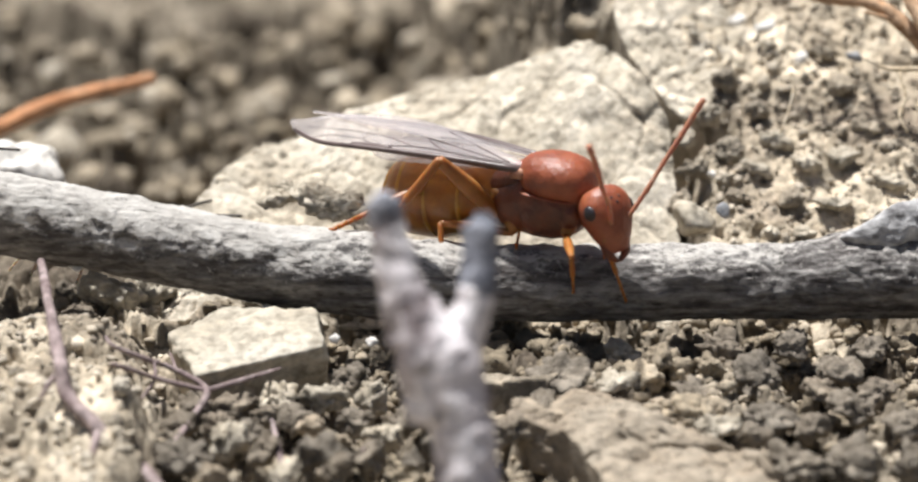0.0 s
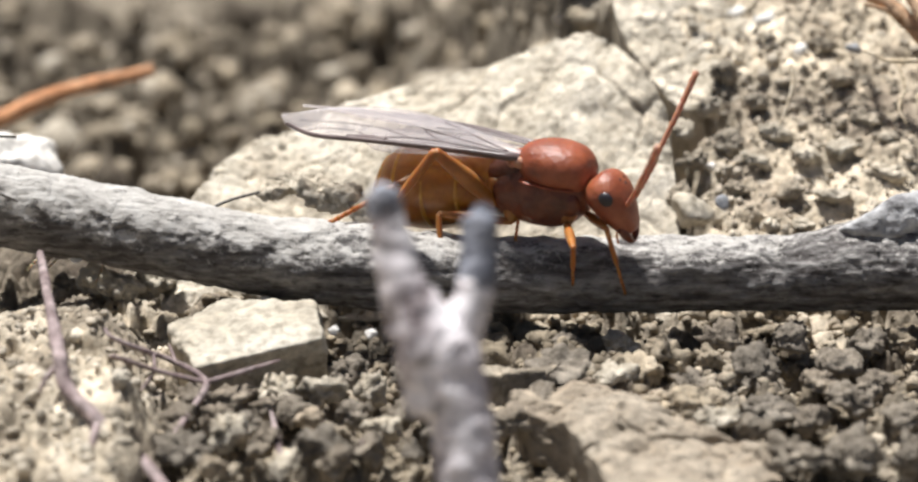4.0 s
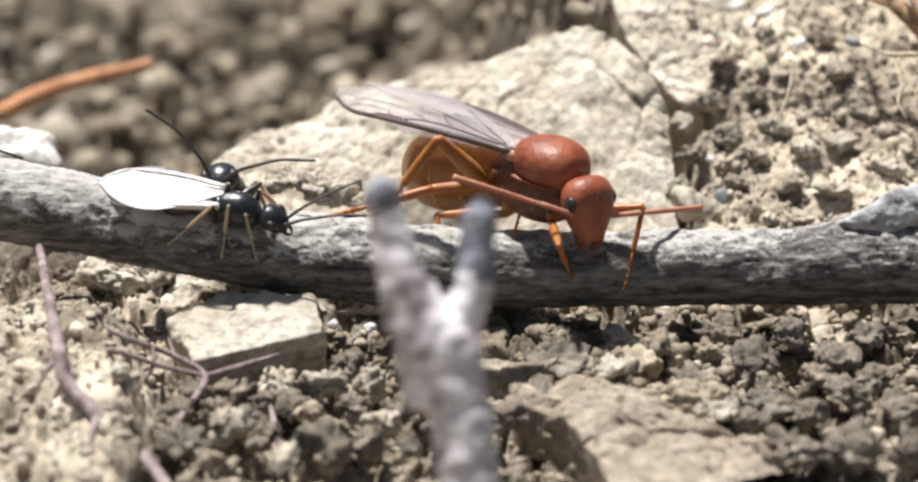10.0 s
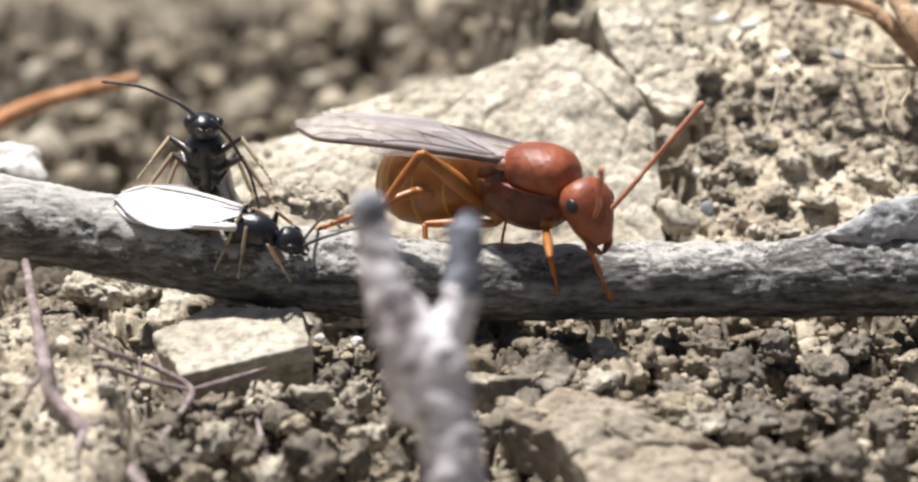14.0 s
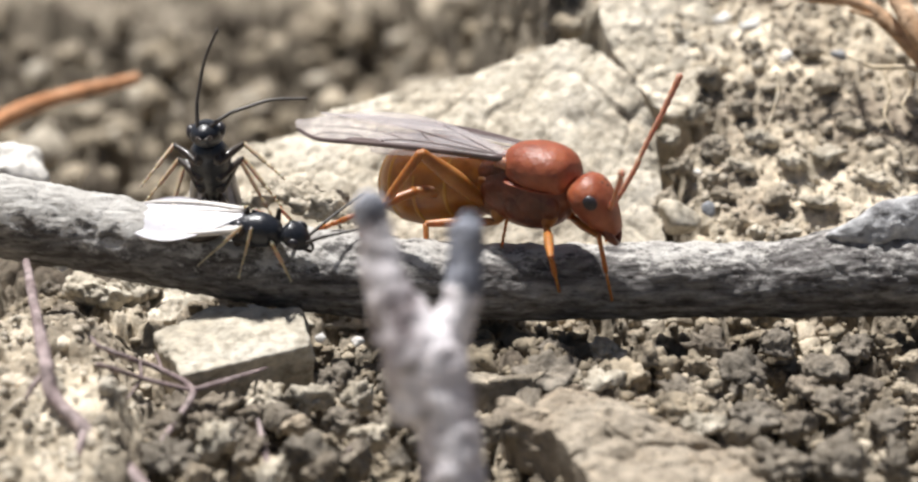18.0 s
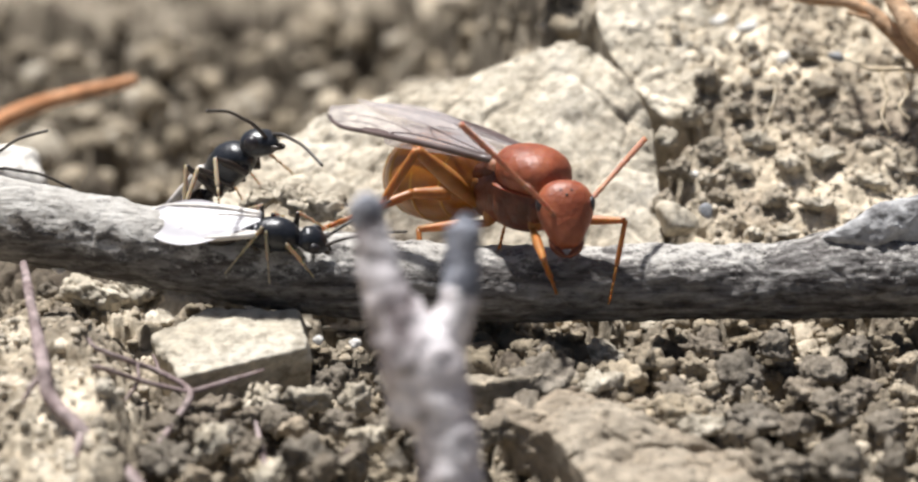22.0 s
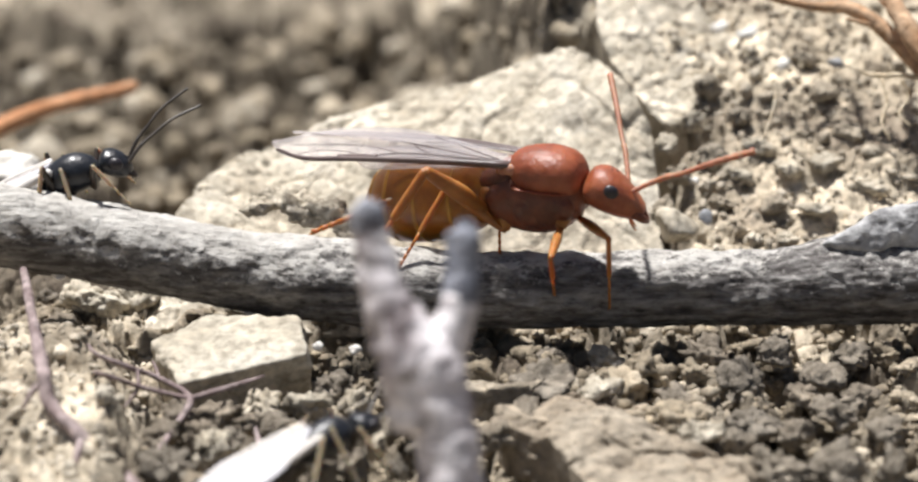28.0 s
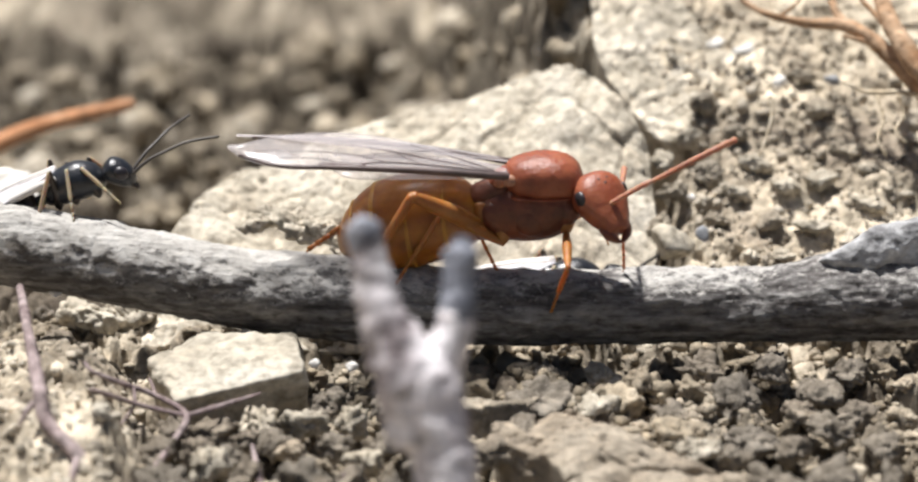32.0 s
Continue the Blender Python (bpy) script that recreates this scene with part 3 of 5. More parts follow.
# ---- the fallen stick ----
stick_line = [(-33, -0.2, 2.2, 1.40), (-24.2, -0.4, 1.78, 1.38), (-18.6, -0.4, 1.48, 1.38), (-14.84, -0.4, 1.08, 1.38), (-11.1, -0.4, 0.37, 1.32), (-7.33, -0.4, -0.44, 1.32),
              (-3.52, -0.4, -0.98, 1.42), (-1.0, -0.4, -1.2, 1.33), (2.22, -0.4, -1.32, 1.27), (7.97, -0.4, -1.26, 1.25), (10.84, -0.4, -1.24, 1.27), (13.0, -0.4, -1.0, 1.48),
              (15.0, -0.4, -1.05, 1.46), (18, -0.4, -0.9, 1.30), (24, -0.2, -0.6, 1.2), (31, 0.3, -1.0, 1.05)]
stick = thing("stick", "weathered grey fallen stick with a knot, lying across the earth", "stick")
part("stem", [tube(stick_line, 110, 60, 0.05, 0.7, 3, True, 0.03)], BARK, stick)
part("knot", [stone_shape((1.9, 1.0, 1.0), 4, level=5, rough=0.13, grain=0.9, pits=0.03)], KNOTBARK, stick, "swollen pale knot", mm(14.3, -0.3, 0.45, 0, -6, 0))

# ---- forked sprig close before the lens ----
sprig = thing("forked_sprig", "mottled lilac-grey forked sprig standing upright in the soil", "sprig")
part("stem", [tube([(0.83, -19.16, -7.82, 0.99), (0.79, -19.05, -5.62, 0.94), (0.77, -18.94, -4.08, 0.88), (0.81, -19.15, -2.83, 0.86), (0.45, -18.61, -1.02, 0.84), (0.23, -18.09, 0.30, 0.81), (0.02, -17.49, 1.96, 0.78), (-0.32, -17.07, 3.14, 0.86), (-0.56, -16.89, 3.68, 0.65)], 26, 14, 0.11, 0.4, 8, True, 0.03)], SPRIGBARK, sprig)
part("branch", [tube([(-0.39, -17.29, 1.75, 0.83), (-0.68, -16.94, 3.18, 0.95), (-1.10, -16.70, 4.04, 0.73), (-1.38, -16.51, 4.66, 0.61), (-1.65, -16.11, 5.73, 0.50), (-1.80, -15.86, 6.38, 0.46)], 24, 12, 0.11, 0.4, 9, True, 0.03)], SPRIGBARK, sprig)
part("branch", [tube([(-0.13, -16.95, 3.23, 0.63), (0.30, -16.65, 4.13, 0.50), (0.46, -16.46, 4.72, 0.46)], 24, 12, 0.11, 0.4, 10, True, 0.03)], SPRIGBARK, sprig)
part("tip", [tube([(-1.78, -15.88, 6.27, 0.47), (-1.83, -15.77, 6.70, 0.45), (-1.87, -15.69, 6.88, 0.31)], 20, 8, 0.13, 0.5, 12, True, 0.05)], TIPBARK, sprig, "worn blue-grey tip")
part("tip", [tube([(0.44, -16.50, 4.61, 0.46), (0.48, -16.31, 5.20, 0.45), (0.52, -15.98, 6.12, 0.44), (0.52, -15.94, 6.25, 0.31)], 20, 10, 0.13, 0.5, 13, True, 0.05)], TIPBARK, sprig, "worn blue-grey tip")

# ---- dry twiglets ----
def twig(name, label, category, lines, mat, seg=10, group=""):
    ob = thing(name, label, category, group=group)
    for n, pts in enumerate(lines):
        part("stem" if n == 0 else "branch", [tube(pts, seg, 8, 0.16, 0.4, n + 3)], mat, ob)
    return ob


twig("dry_twig", "thin purplish brown twig leaning against the stick", "twig",
     [[(-13.16, -2.60, 0.26, 0.12), (-12.62, -4.60, -0.02, 0.15), (-11.95, -7.10, -0.25, 0.18), (-11.47, -8.85, -0.55, 0.21), (-11.20, -9.55, -1.20, 0.22), (-10.55, -10.10, -1.65, 0.22), (-9.75, -10.50, -2.35, 0.22), (-8.60, -11.40, -2.95, 0.20), (-7.80, -12.40, -3.60, 0.18)],
      [(-11.4, -8.9, -0.7, 0.12), (-11.75, -9.2, -1.0, 0.09), (-12.0, -9.5, -1.4, 0.05)],
      [(-10.2, -10.3, -1.95, 0.14), (-10.25, -10.9, -2.2, 0.12), (-10.4, -11.5, -2.7, 0.09)]], TWIGBARK)
twig("dry_twig", "dark wiry branching twiglet lying before the pale stone", "twig",
     [[(-10.6, -6.3, -0.75, 0.05), (-10.3, -6.6, -0.95, 0.07), (-9.4, -6.2, -1.55, 0.08), (-8.65, -5.9, -2.0, 0.085), (-7.55, -6.9, -2.25, 0.10), (-7.95, -8.4, -2.65, 0.10), (-8.4, -10.4, -2.85, 0.11)],
      [(-10.3, -7.35, -1.2, 0.05), (-10.0, -7.4, -1.25, 0.06), (-8.9, -6.9, -1.9, 0.075), (-7.55, -6.9, -2.25, 0.08)],
      [(-7.55, -6.9, -2.25, 0.09), (-6.5, -6.6, -2.05, 0.08), (-5.43, -5.7, -2.05, 0.04)],
      [(-9.2, -6.1, -1.65, 0.05), (-9.1, -6.9, -1.9, 0.05), (-9.4, -7.6, -2.2, 0.04)],
      [(-8.6, -5.9, -2.0, 0.06), (-8.75, -5.3, -2.0, 0.05), (-8.9, -4.9, -1.9, 0.035)]], TWIGBARK, 8)
twig("dry_twig", "short dark stub of a twig stuck in the crumbs", "twig", [[(-5.45, -8.69, -2.4, 0.06), (-5.2, -9.8, -2.7, 0.09), (-4.95, -10.89, -3.2, 0.10)]], TWIGBARK, 8)
twig("dry_twig", "tiny pale upright stalk among the crumbs", "twig", [[(6.74, -5.60, -2.20, 0.12), (6.98, -5.60, -2.73, 0.08), (7.29, -5.60, -3.42, 0.07)]], FIBRE, 8)
twig("dry_twig", "short grey stub of a twig stuck in the crumbs", "twig", [[(-2.71, -10.20, -2.59, 0.06), (-3.23, -10.20, -3.33, 0.09), (-3.50, -10.20, -4.08, 0.1)]], TWIGBARK, 8)
twig("straw", "orange dry straw stalk lying far behind on the soil", "straw",
     [[(-27.72, 20.02, -4.34, 0.36), (-21.48, 22.45, -3.53, 0.38), (-17.79, 24.94, -2.51, 0.36), (-13.73, 26.27, -1.80, 0.27)]], STRAW)
twig("dry_root", "tan branching dry root lying on the slope", "root",
     [[(18.68, 7.48, 2.12, 0.34), (17.29, 8.57, 3.66, 0.32), (15.97, 9.58, 4.97, 0.29), (14.90, 10.30, 5.51, 0.26), (13.60, 10.83, 5.49, 0.17), (12.31, 10.92, 5.74, 0.13), (11.42, 11.58, 6.09, 0.1), (10.73, 12.41, 6.90, 0.07)],
      [(14.90, 10.30, 5.51, 0.2), (14.57, 11.04, 6.06, 0.15), (14.39, 12.44, 7.00, 0.13)],
      [(15.97, 9.58, 4.97, 0.12), (15.33, 9.63, 5.13, 0.08), (14.69, 9.69, 5.29, 0.05)],
      [(18.43, 6.90, 3.47, 0.44), (17.06, 7.87, 4.67, 0.4), (16.39, 9.33, 5.74, 0.34), (16.18, 10.71, 6.61, 0.3), (16.18, 12.13, 7.61, 0.28)],
      [(16.63, 8.82, 5.22, 0.14), (15.97, 9.92, 5.92, 0.1), (15.43, 10.67, 6.51, 0.08), (15.10, 11.42, 7.11, 0.06)],
      [(12.52, 10.90, 5.69, 0.08), (13.20, 11.26, 6.09, 0.06), (13.80, 11.84, 6.80, 0.05)]], ROOTBARK)
twig("rootlet", "thin pale curling rootlets hanging from the slope", "rootlet",
     [[(17.85, 7.94, 3.40, 0.1), (16.70, 8.50, 3.47, 0.1), (15.54, 9.00, 3.37, 0.09), (14.79, 9.61, 3.60, 0.05)],
      [(15.88, 8.56, 3.34, 0.07), (16.00, 7.88, 2.66, 0.06), (15.71, 7.25, 2.08, 0.05), (15.98, 6.84, 1.55, 0.03)],
      [(16.57, 8.36, 3.39, 0.06), (16.74, 7.96, 2.86, 0.05), (16.34, 7.36, 2.38, 0.04), (16.67, 7.02, 2.04, 0.03)],
      [(11.88, 7.98, 3.50, 0.06), (11.91, 7.53, 2.87, 0.06), (11.58, 6.83, 2.10, 0.04), (11.34, 6.46, 1.67, 0.03)]], FIBRE, 8)


# ---- loose crumbs and clods ----
def heights(x, y):
    q = np.stack([x, y, lie(x, y)], 1)
    return q[:, 2] + relief(q)


def build_crumbs():
    rng = np.random.default_rng(4)
    spots = []
    for n, lo, hi, ylo, yhi, size, level, slot in ((420, -17, 18, -14, -2.0, 0.30, 4, 0), (5200, -17, 18, -14, 3.0, 0.115, 2, 0), (2600, 8, 20, 2, 17, 0.075, 2, 1),
                                                   (60, 8, 20, 2, 17, 0.2, 4, 1), (620, -30, 6, 14, 60, 0.55, 2, 0), (170, -30, 7, 16, 60, 0.6, 2, 1), (700, -1, 18, -1.5, 3.5, 0.16, 2, 0), (900, -17, -9.2, -13.5, -2, 0.10, 2, 1), (60, -17, -9.4, -13.5, -2, 0.22, 4, 1)):
        x, y = rng.uniform(lo, hi, n), rng.uniform(ylo, yhi, n)
        r = size * np.exp(rng.normal(0, 0.45, n))
        if slot == 0:
            keep = ~((x < -8.8) & (y < -1.5))
            x, y, r, n = x[keep], y[keep], r[keep], int(keep.sum())
        hollow = (np.abs(x + 7) < 4.2) & (np.abs(y + 4.6) < 3.4)
        r = np.where(hollow, np.minimum(r, 0.16), r)
        z = heights(x, y) + r * rng.uniform(-0.1, 0.4, n)
        spots += [(a, b, c, d, level, slot) for a, b, c, d in zip(x, y, z, r)]
    shapes = {2: [stone_shape((1, 1, 1), 50 + k, 2, 9, 26, 0.3, 0.6)[0] for k in range(14)],
              4: [stone_shape((1, 1, 1), 80 + k, 4, 9, 22, 0.18, 0.6, pits=0.22)[0] for k in range(14)]}
    for slot, name, mat, label in ((0, "soil_crumbs", CRUMB, "loose grey-brown crumbs of dry soil and grit"), (1, "slope_crumbs", SLOPECRUMB, "pale crumbs clinging to the earth slope")):
        vs, fs, n = [], [], 0
        for k, (x, y, z, r, level, where) in enumerate(spots):
            if where != slot:
                continue
            a = rng.uniform(0, 6.28)
            s = shapes[level][k % 14] * r * np.array([1, rng.uniform(0.6, 1.1), rng.uniform(0.5, 0.95)])
            ca, sa = math.cos(a), math.sin(a)
            vs.append(np.stack([s[:, 0] * ca - s[:, 1] * sa + x, s[:, 0] * sa + s[:, 1] * ca + y, s[:, 2] + z], 1))
            fs.append(np.array(ico(level)[1]) + n)
            n += len(s)
        tagged(part(name, [(np.vstack(vs), np.vstack(fs).tolist())], mat), label, "soil crumbs", kind="stuff")


build_crumbs()


# front ground and slope: x, y, z, half sizes, kind of earth
FRONT_CLODS = (
    (-10.53, 2.68, -2.87, 0.76, 0.63, 0.53, 0),
    (-13.44, 2.68, -2.83, 0.44, 0.40, 0.33, 1),
    (-12.58, 0.29, -2.82, 0.62, 0.54, 0.32, 2),
    (-6.73, 1.70, -2.79, 0.52, 0.48, 0.20, 0),
    (-7.80, -10.30, -2.89, 0.63, 0.59, 0.62, 1),
    (-6.68, -9.15, -2.89, 0.61, 0.47, 0.61, 0),
    (-5.60, -9.80, -2.85, 0.50, 0.38, 0.44, 2),
    (-5.48, -6.16, -2.85, 0.57, 0.57, 0.43, 0),
    (-4.16, -6.16, -2.86, 0.64, 0.53, 0.47, 0),
    (-4.28, -8.23, -2.84, 0.45, 0.37, 0.38, 3),
    (-3.90, -10.19, -2.87, 0.70, 0.73, 0.55, 1),
    (-3.39, -4.84, -2.86, 0.58, 0.52, 0.48, 1),
    (-2.61, -6.16, -2.87, 0.53, 0.53, 0.51, 0),
    (-3.10, -7.83, -2.84, 0.45, 0.40, 0.38, 1),
    (-4.90, -11.34, -2.82, 0.56, 0.52, 0.29, 0),
    (-7.81, -7.42, -2.83, 0.49, 0.39, 0.34, 2),
    (-2.16, -9.03, -2.84, 0.48, 0.45, 0.41, 0),
    (-2.62, -10.19, -2.84, 0.50, 0.50, 0.40, 2),
    (-6.82, -11.34, -2.82, 0.36, 0.33, 0.32, 3),
    (-1.28, -10.56, -2.82, 0.36, 0.35, 0.33, 1),
    (-3.43, -11.23, -2.85, 0.49, 0.47, 0.43, 2),
    (3.19, -4.40, -2.86, 0.84, 0.78, 0.48, 1),
    (1.55, -8.35, -2.87, 0.69, 0.58, 0.53, 2),
)
MORE_CLODS = (
    (3.41, -2.54, -2.82, 0.41, 0.42, 0.29, 1),
    (5.28, -2.54, -2.82, 0.52, 0.47, 0.31, 0),
    (6.50, -3.01, -2.83, 0.41, 0.39, 0.37, 1),
    (7.14, -5.72, -2.83, 0.68, 0.69, 0.33, 1),
    (10.73, -2.06, -2.83, 0.53, 0.54, 0.37, 1),
    (9.25, -4.62, -2.88, 0.83, 0.72, 0.56, 1),
    (11.95, -3.94, -2.83, 0.62, 0.62, 0.34, 1),
    (13.12, -2.54, -2.83, 0.56, 0.50, 0.37, 1),
    (11.91, -7.00, -2.86, 0.70, 0.71, 0.46, 1),
    (13.06, -8.23, -2.85, 0.65, 0.51, 0.45, 1),
    (11.08, -10.67, -2.94, 0.96, 0.76, 0.84, 1),
    (9.46, -10.67, -2.86, 0.73, 0.59, 0.49, 1),
    (9.26, -7.42, -2.84, 0.70, 0.72, 0.38, 1),
    (8.55, -8.83, -2.83, 0.48, 0.42, 0.34, 1),
    (7.60, -8.23, -2.83, 0.58, 0.55, 0.34, 0),
    (10.38, -8.35, -2.83, 0.48, 0.40, 0.34, 2),
    (12.76, -10.67, -2.87, 0.50, 0.45, 0.54, 1),
    (8.43, -2.44, -2.87, 0.64, 0.54, 0.54, 2),
    (11.08, -5.64, -2.85, 0.54, 0.50, 0.43, 2),
    (12.87, -5.64, -2.86, 0.64, 0.60, 0.47, 2),
    (2.46, -6.92, -2.86, 0.60, 0.61, 0.46, 1),
    (6.97, -7.34, -2.82, 0.59, 0.57, 0.31, 0),
    (4.68, -5.20, -2.83, 0.72, 0.74, 0.36, 0),
)
SLOPE_CLODS = (
    (9.29, 9.82, 1.38, 0.42, 0.33, 0.38, 0),
    (9.88, 11.44, 2.23, 0.46, 0.37, 0.38, 5),
    (8.23, 8.68, 0.79, 0.44, 0.35, 0.34, 0),
    (11.05, 10.04, 1.50, 0.42, 0.34, 0.31, 5),
    (11.54, 8.68, 0.79, 0.51, 0.41, 0.30, 0),
    (10.75, 7.35, 0.10, 0.47, 0.38, 0.27, 0),
    (7.89, 5.80, -0.70, 0.56, 0.45, 0.40, 5),
    (8.43, 7.35, 0.10, 0.44, 0.35, 0.41, 5),
    (9.78, 8.14, 0.51, 0.51, 0.41, 0.38, 5),
    (12.47, 7.61, 0.24, 0.58, 0.46, 0.27, 0),
    (13.98, 7.88, 0.37, 0.61, 0.49, 0.30, 0),
    (14.23, 11.16, 2.08, 0.59, 0.48, 0.38, 5),
    (15.51, 6.83, -0.17, 0.60, 0.48, 0.30, 0),
    (11.85, 6.06, -0.57, 0.50, 0.40, 0.26, 5),
    (13.27, 5.80, -0.70, 0.56, 0.45, 0.26, 0),
    (12.08, 4.55, -1.36, 0.39, 0.31, 0.23, 0),
    (10.85, 4.55, -1.36, 0.39, 0.31, 0.23, 4),
    (15.03, 9.22, 1.07, 0.51, 0.42, 0.34, 5),
    (13.81, 12.88, 2.98, 0.46, 0.37, 0.29, 5),
    (9.98, 6.06, -0.57, 0.40, 0.32, 0.30, 5),
)
HOLLOW_CLODS = (
    (-7.92, -6.64, -2.98, 0.60, 0.54, 0.43, 2),
    (-6.67, -6.77, -2.98, 0.63, 0.57, 0.43, 2),
    (-5.76, -7.14, -2.96, 0.45, 0.41, 0.35, 2),
    (-8.26, -8.09, -2.98, 0.59, 0.53, 0.45, 2),
    (-7.16, -7.96, -2.98, 0.52, 0.47, 0.42, 2),
    (-9.33, -6.64, -2.96, 0.42, 0.38, 0.35, 1),
    (-6.16, -8.49, -2.97, 0.45, 0.40, 0.38, 1),
    (-4.88, -7.27, -2.97, 0.52, 0.47, 0.38, 1),
    (-1.45, -4.47, -2.99, 0.73, 0.66, 0.52, 1),
    (-0.70, -6.64, -3.00, 0.70, 0.63, 0.54, 1),
    (-1.56, -7.47, -2.98, 0.59, 0.53, 0.46, 2),
    (-0.33, -9.47, -3.00, 0.68, 0.61, 0.56, 1),
)
FOOT_CLODS = (
    (-4.74, 3.20, 0.26, 0.75, 0.60, 0.50, 0),
    (-3.78, 2.60, 0.22, 0.85, 0.60, 0.50, 0),
    (-5.60, 4.00, 0.41, 0.60, 0.50, 0.42, 0),
    (-6.28, 3.60, 0.19, 0.50, 0.45, 0.35, 0),
    (-3.20, 2.00, -0.03, 0.60, 0.50, 0.40, 0),
)
KINDS = ((CLAY, "pale beige angular clod of dry earth"), (LOAM, "grey-brown crumbling clod of dry soil"), (DARKSOIL, "dark brown clod of soil"),
         (TANCLAY, "small ochre clod of dry clay"), (LIME, "small cream pebble in the soil"), (GRITTY, "gritty beige clod of dry earth clinging to the slope"))
for k, (x, y, z, a, b, c, kind) in enumerate(FRONT_CLODS + MORE_CLODS + SLOPE_CLODS + HOLLOW_CLODS + FOOT_CLODS):
    put_stone("soil_clod", KINDS[kind][1], "clod", (x, y, z), (a * 1.1, b * 1.1, c * 1.1), KINDS[kind][0], 200 + k, (random.uniform(-15, 15), random.uniform(-15, 15), random.uniform(-40, 40)),
              "clods of dry soil", level=4, cuts=8, sharp=24, rough=0.15, grain=max(0.22, a * 0.55), pits=0.34 * c)
put_stone("shell_flake", "thin white flake of shell on the slope", "flake", (10.63, 13.54, 4.07), (0.43, 0.09, 0.23), WHITE, 300, (-35, -20, -30), level=3, cuts=12, sharp=30, rough=0.12, grain=0.2)
put_stone("shell_flake", "thin white flake of shell on the slope", "flake", (11.66, 13.18, 3.89), (0.40, 0.09, 0.22), WHITE, 301, (-35, -12, -19), level=3, cuts=12, sharp=30, rough=0.12, grain=0.2)
put_stone("shell_flake", "thin white flake of shell on the slope", "flake", (12.86, 11.62, 3.09), (0.25, 0.09, 0.23), WHITE, 302, (-35, -4, -8), level=3, cuts=12, sharp=30, rough=0.12, grain=0.2)
put_stone("shell_flake", "small white flake beside the limestone chip", "flake", (-6.21, -0.90, -1.89), (0.33, 0.09, 0.2), WHITE, 310, (-35, 10, -15), level=3, cuts=12, sharp=30, rough=0.12, grain=0.2)
put_stone("shell_flake", "small white flake lying in the dark hollow", "flake", (-2.72, -3.50, -2.11), (0.2, 0.09, 0.16), WHITE, 311, (-35, 10, -15), level=3, cuts=12, sharp=30, rough=0.12, grain=0.2)
put_stone("shell_flake", "small white flake lying in the dark hollow", "flake", (-3.87, -3.60, -1.94), (0.17, 0.08, 0.15), WHITE, 312, (-35, 10, -15), level=3, cuts=12, sharp=30, rough=0.12, grain=0.2)
put_stone("shell_flake", "small white flake under the stick", "flake", (-12.39, -1.00, -0.55), (0.3, 0.09, 0.14), WHITE, 313, (-35, 10, -15), level=3, cuts=12, sharp=30, rough=0.12, grain=0.2)
put_stone("mineral_flake", "pale blue-grey mineral flake on the slope", "flake", (14.82, 11.68, 3.12), (0.33, 0.09, 0.23), SLATE, 303, (-35, 4, 3), level=3, cuts=12, sharp=30, rough=0.12, grain=0.2)
put_stone("grain", "tiny white quartz grain in the slope", "grain", (8.97, 6.13, 0.27), (0.16, 0.09, 0.14), WHITE, 304, (-35, 12, 14), level=3, cuts=12, sharp=30, rough=0.12, grain=0.2)
put_stone("mineral_flake", "grey slate chip set in the soil", "flake", (9.23, 4.47, -0.58), (0.28, 0.09, 0.31), SLATE, 305, (-35, 20, 25), level=3, cuts=12, sharp=30, rough=0.12, grain=0.2)


# ---- winged ants ----
def wing_mesh(length, width, camber, veins, seg=26):
    """A fore wing along -x, its leading edge towards +y. Gives the membrane and its veins."""
    def edge(s):
        lead = width * (0.10 + 0.28 * math.sin(min(s * 1.25, 1) * math.pi / 2)) * (1 - max(0, (s - 0.8) / 0.2) ** 2.2 * 0.9)
        trail = -width * (0.06 + 0.62 * math.sin(min(s * 1.05, 1) * math.pi) ** 0.9 * (0.5 + 0.5 * s)) * (1 - max(0, (s - 0.86) / 0.14) ** 2 * 0.9)
        return lead, trail

    def spot(s, c):
        lead, trail = edge(s)
        y = lead + (trail - lead) * c
        return (-length * s, y, camber * math.sin(s * math.pi * 0.8) - 0.10 * abs(y) + 0.03 * math.sin(c * 9 + s * 5))
    n, k = seg, 9
    v, f = [], []
    for side in (0.012, -0.012):
        for i in range(n + 1):
            for j in range(k + 1):
                x, y, z = spot(i / n, j / k)
                v.append((x, y, z + side))
    o = (n + 1) * (k + 1)
    for i in range(n):
        for j in range(k):
            a = i * (k + 1) + j
            f.append((a, a + 1, a + k + 2, a + k + 1))
            f.append((o + a, o + a + k + 1, o + a + k + 2, o + a + 1))
    for i in range(n):
        for a in (i * (k + 1), i * (k + 1) + k):
            f.append((a, a + k + 1, o + a + k + 1, o + a))
    lines = []
    for pts, r in veins:
        lines.append(tube([(*spot(s, c), r * 0.6 * (1 - 0.5 * s)) for s, c in pts], 6, 5))
    return (v, f), lines


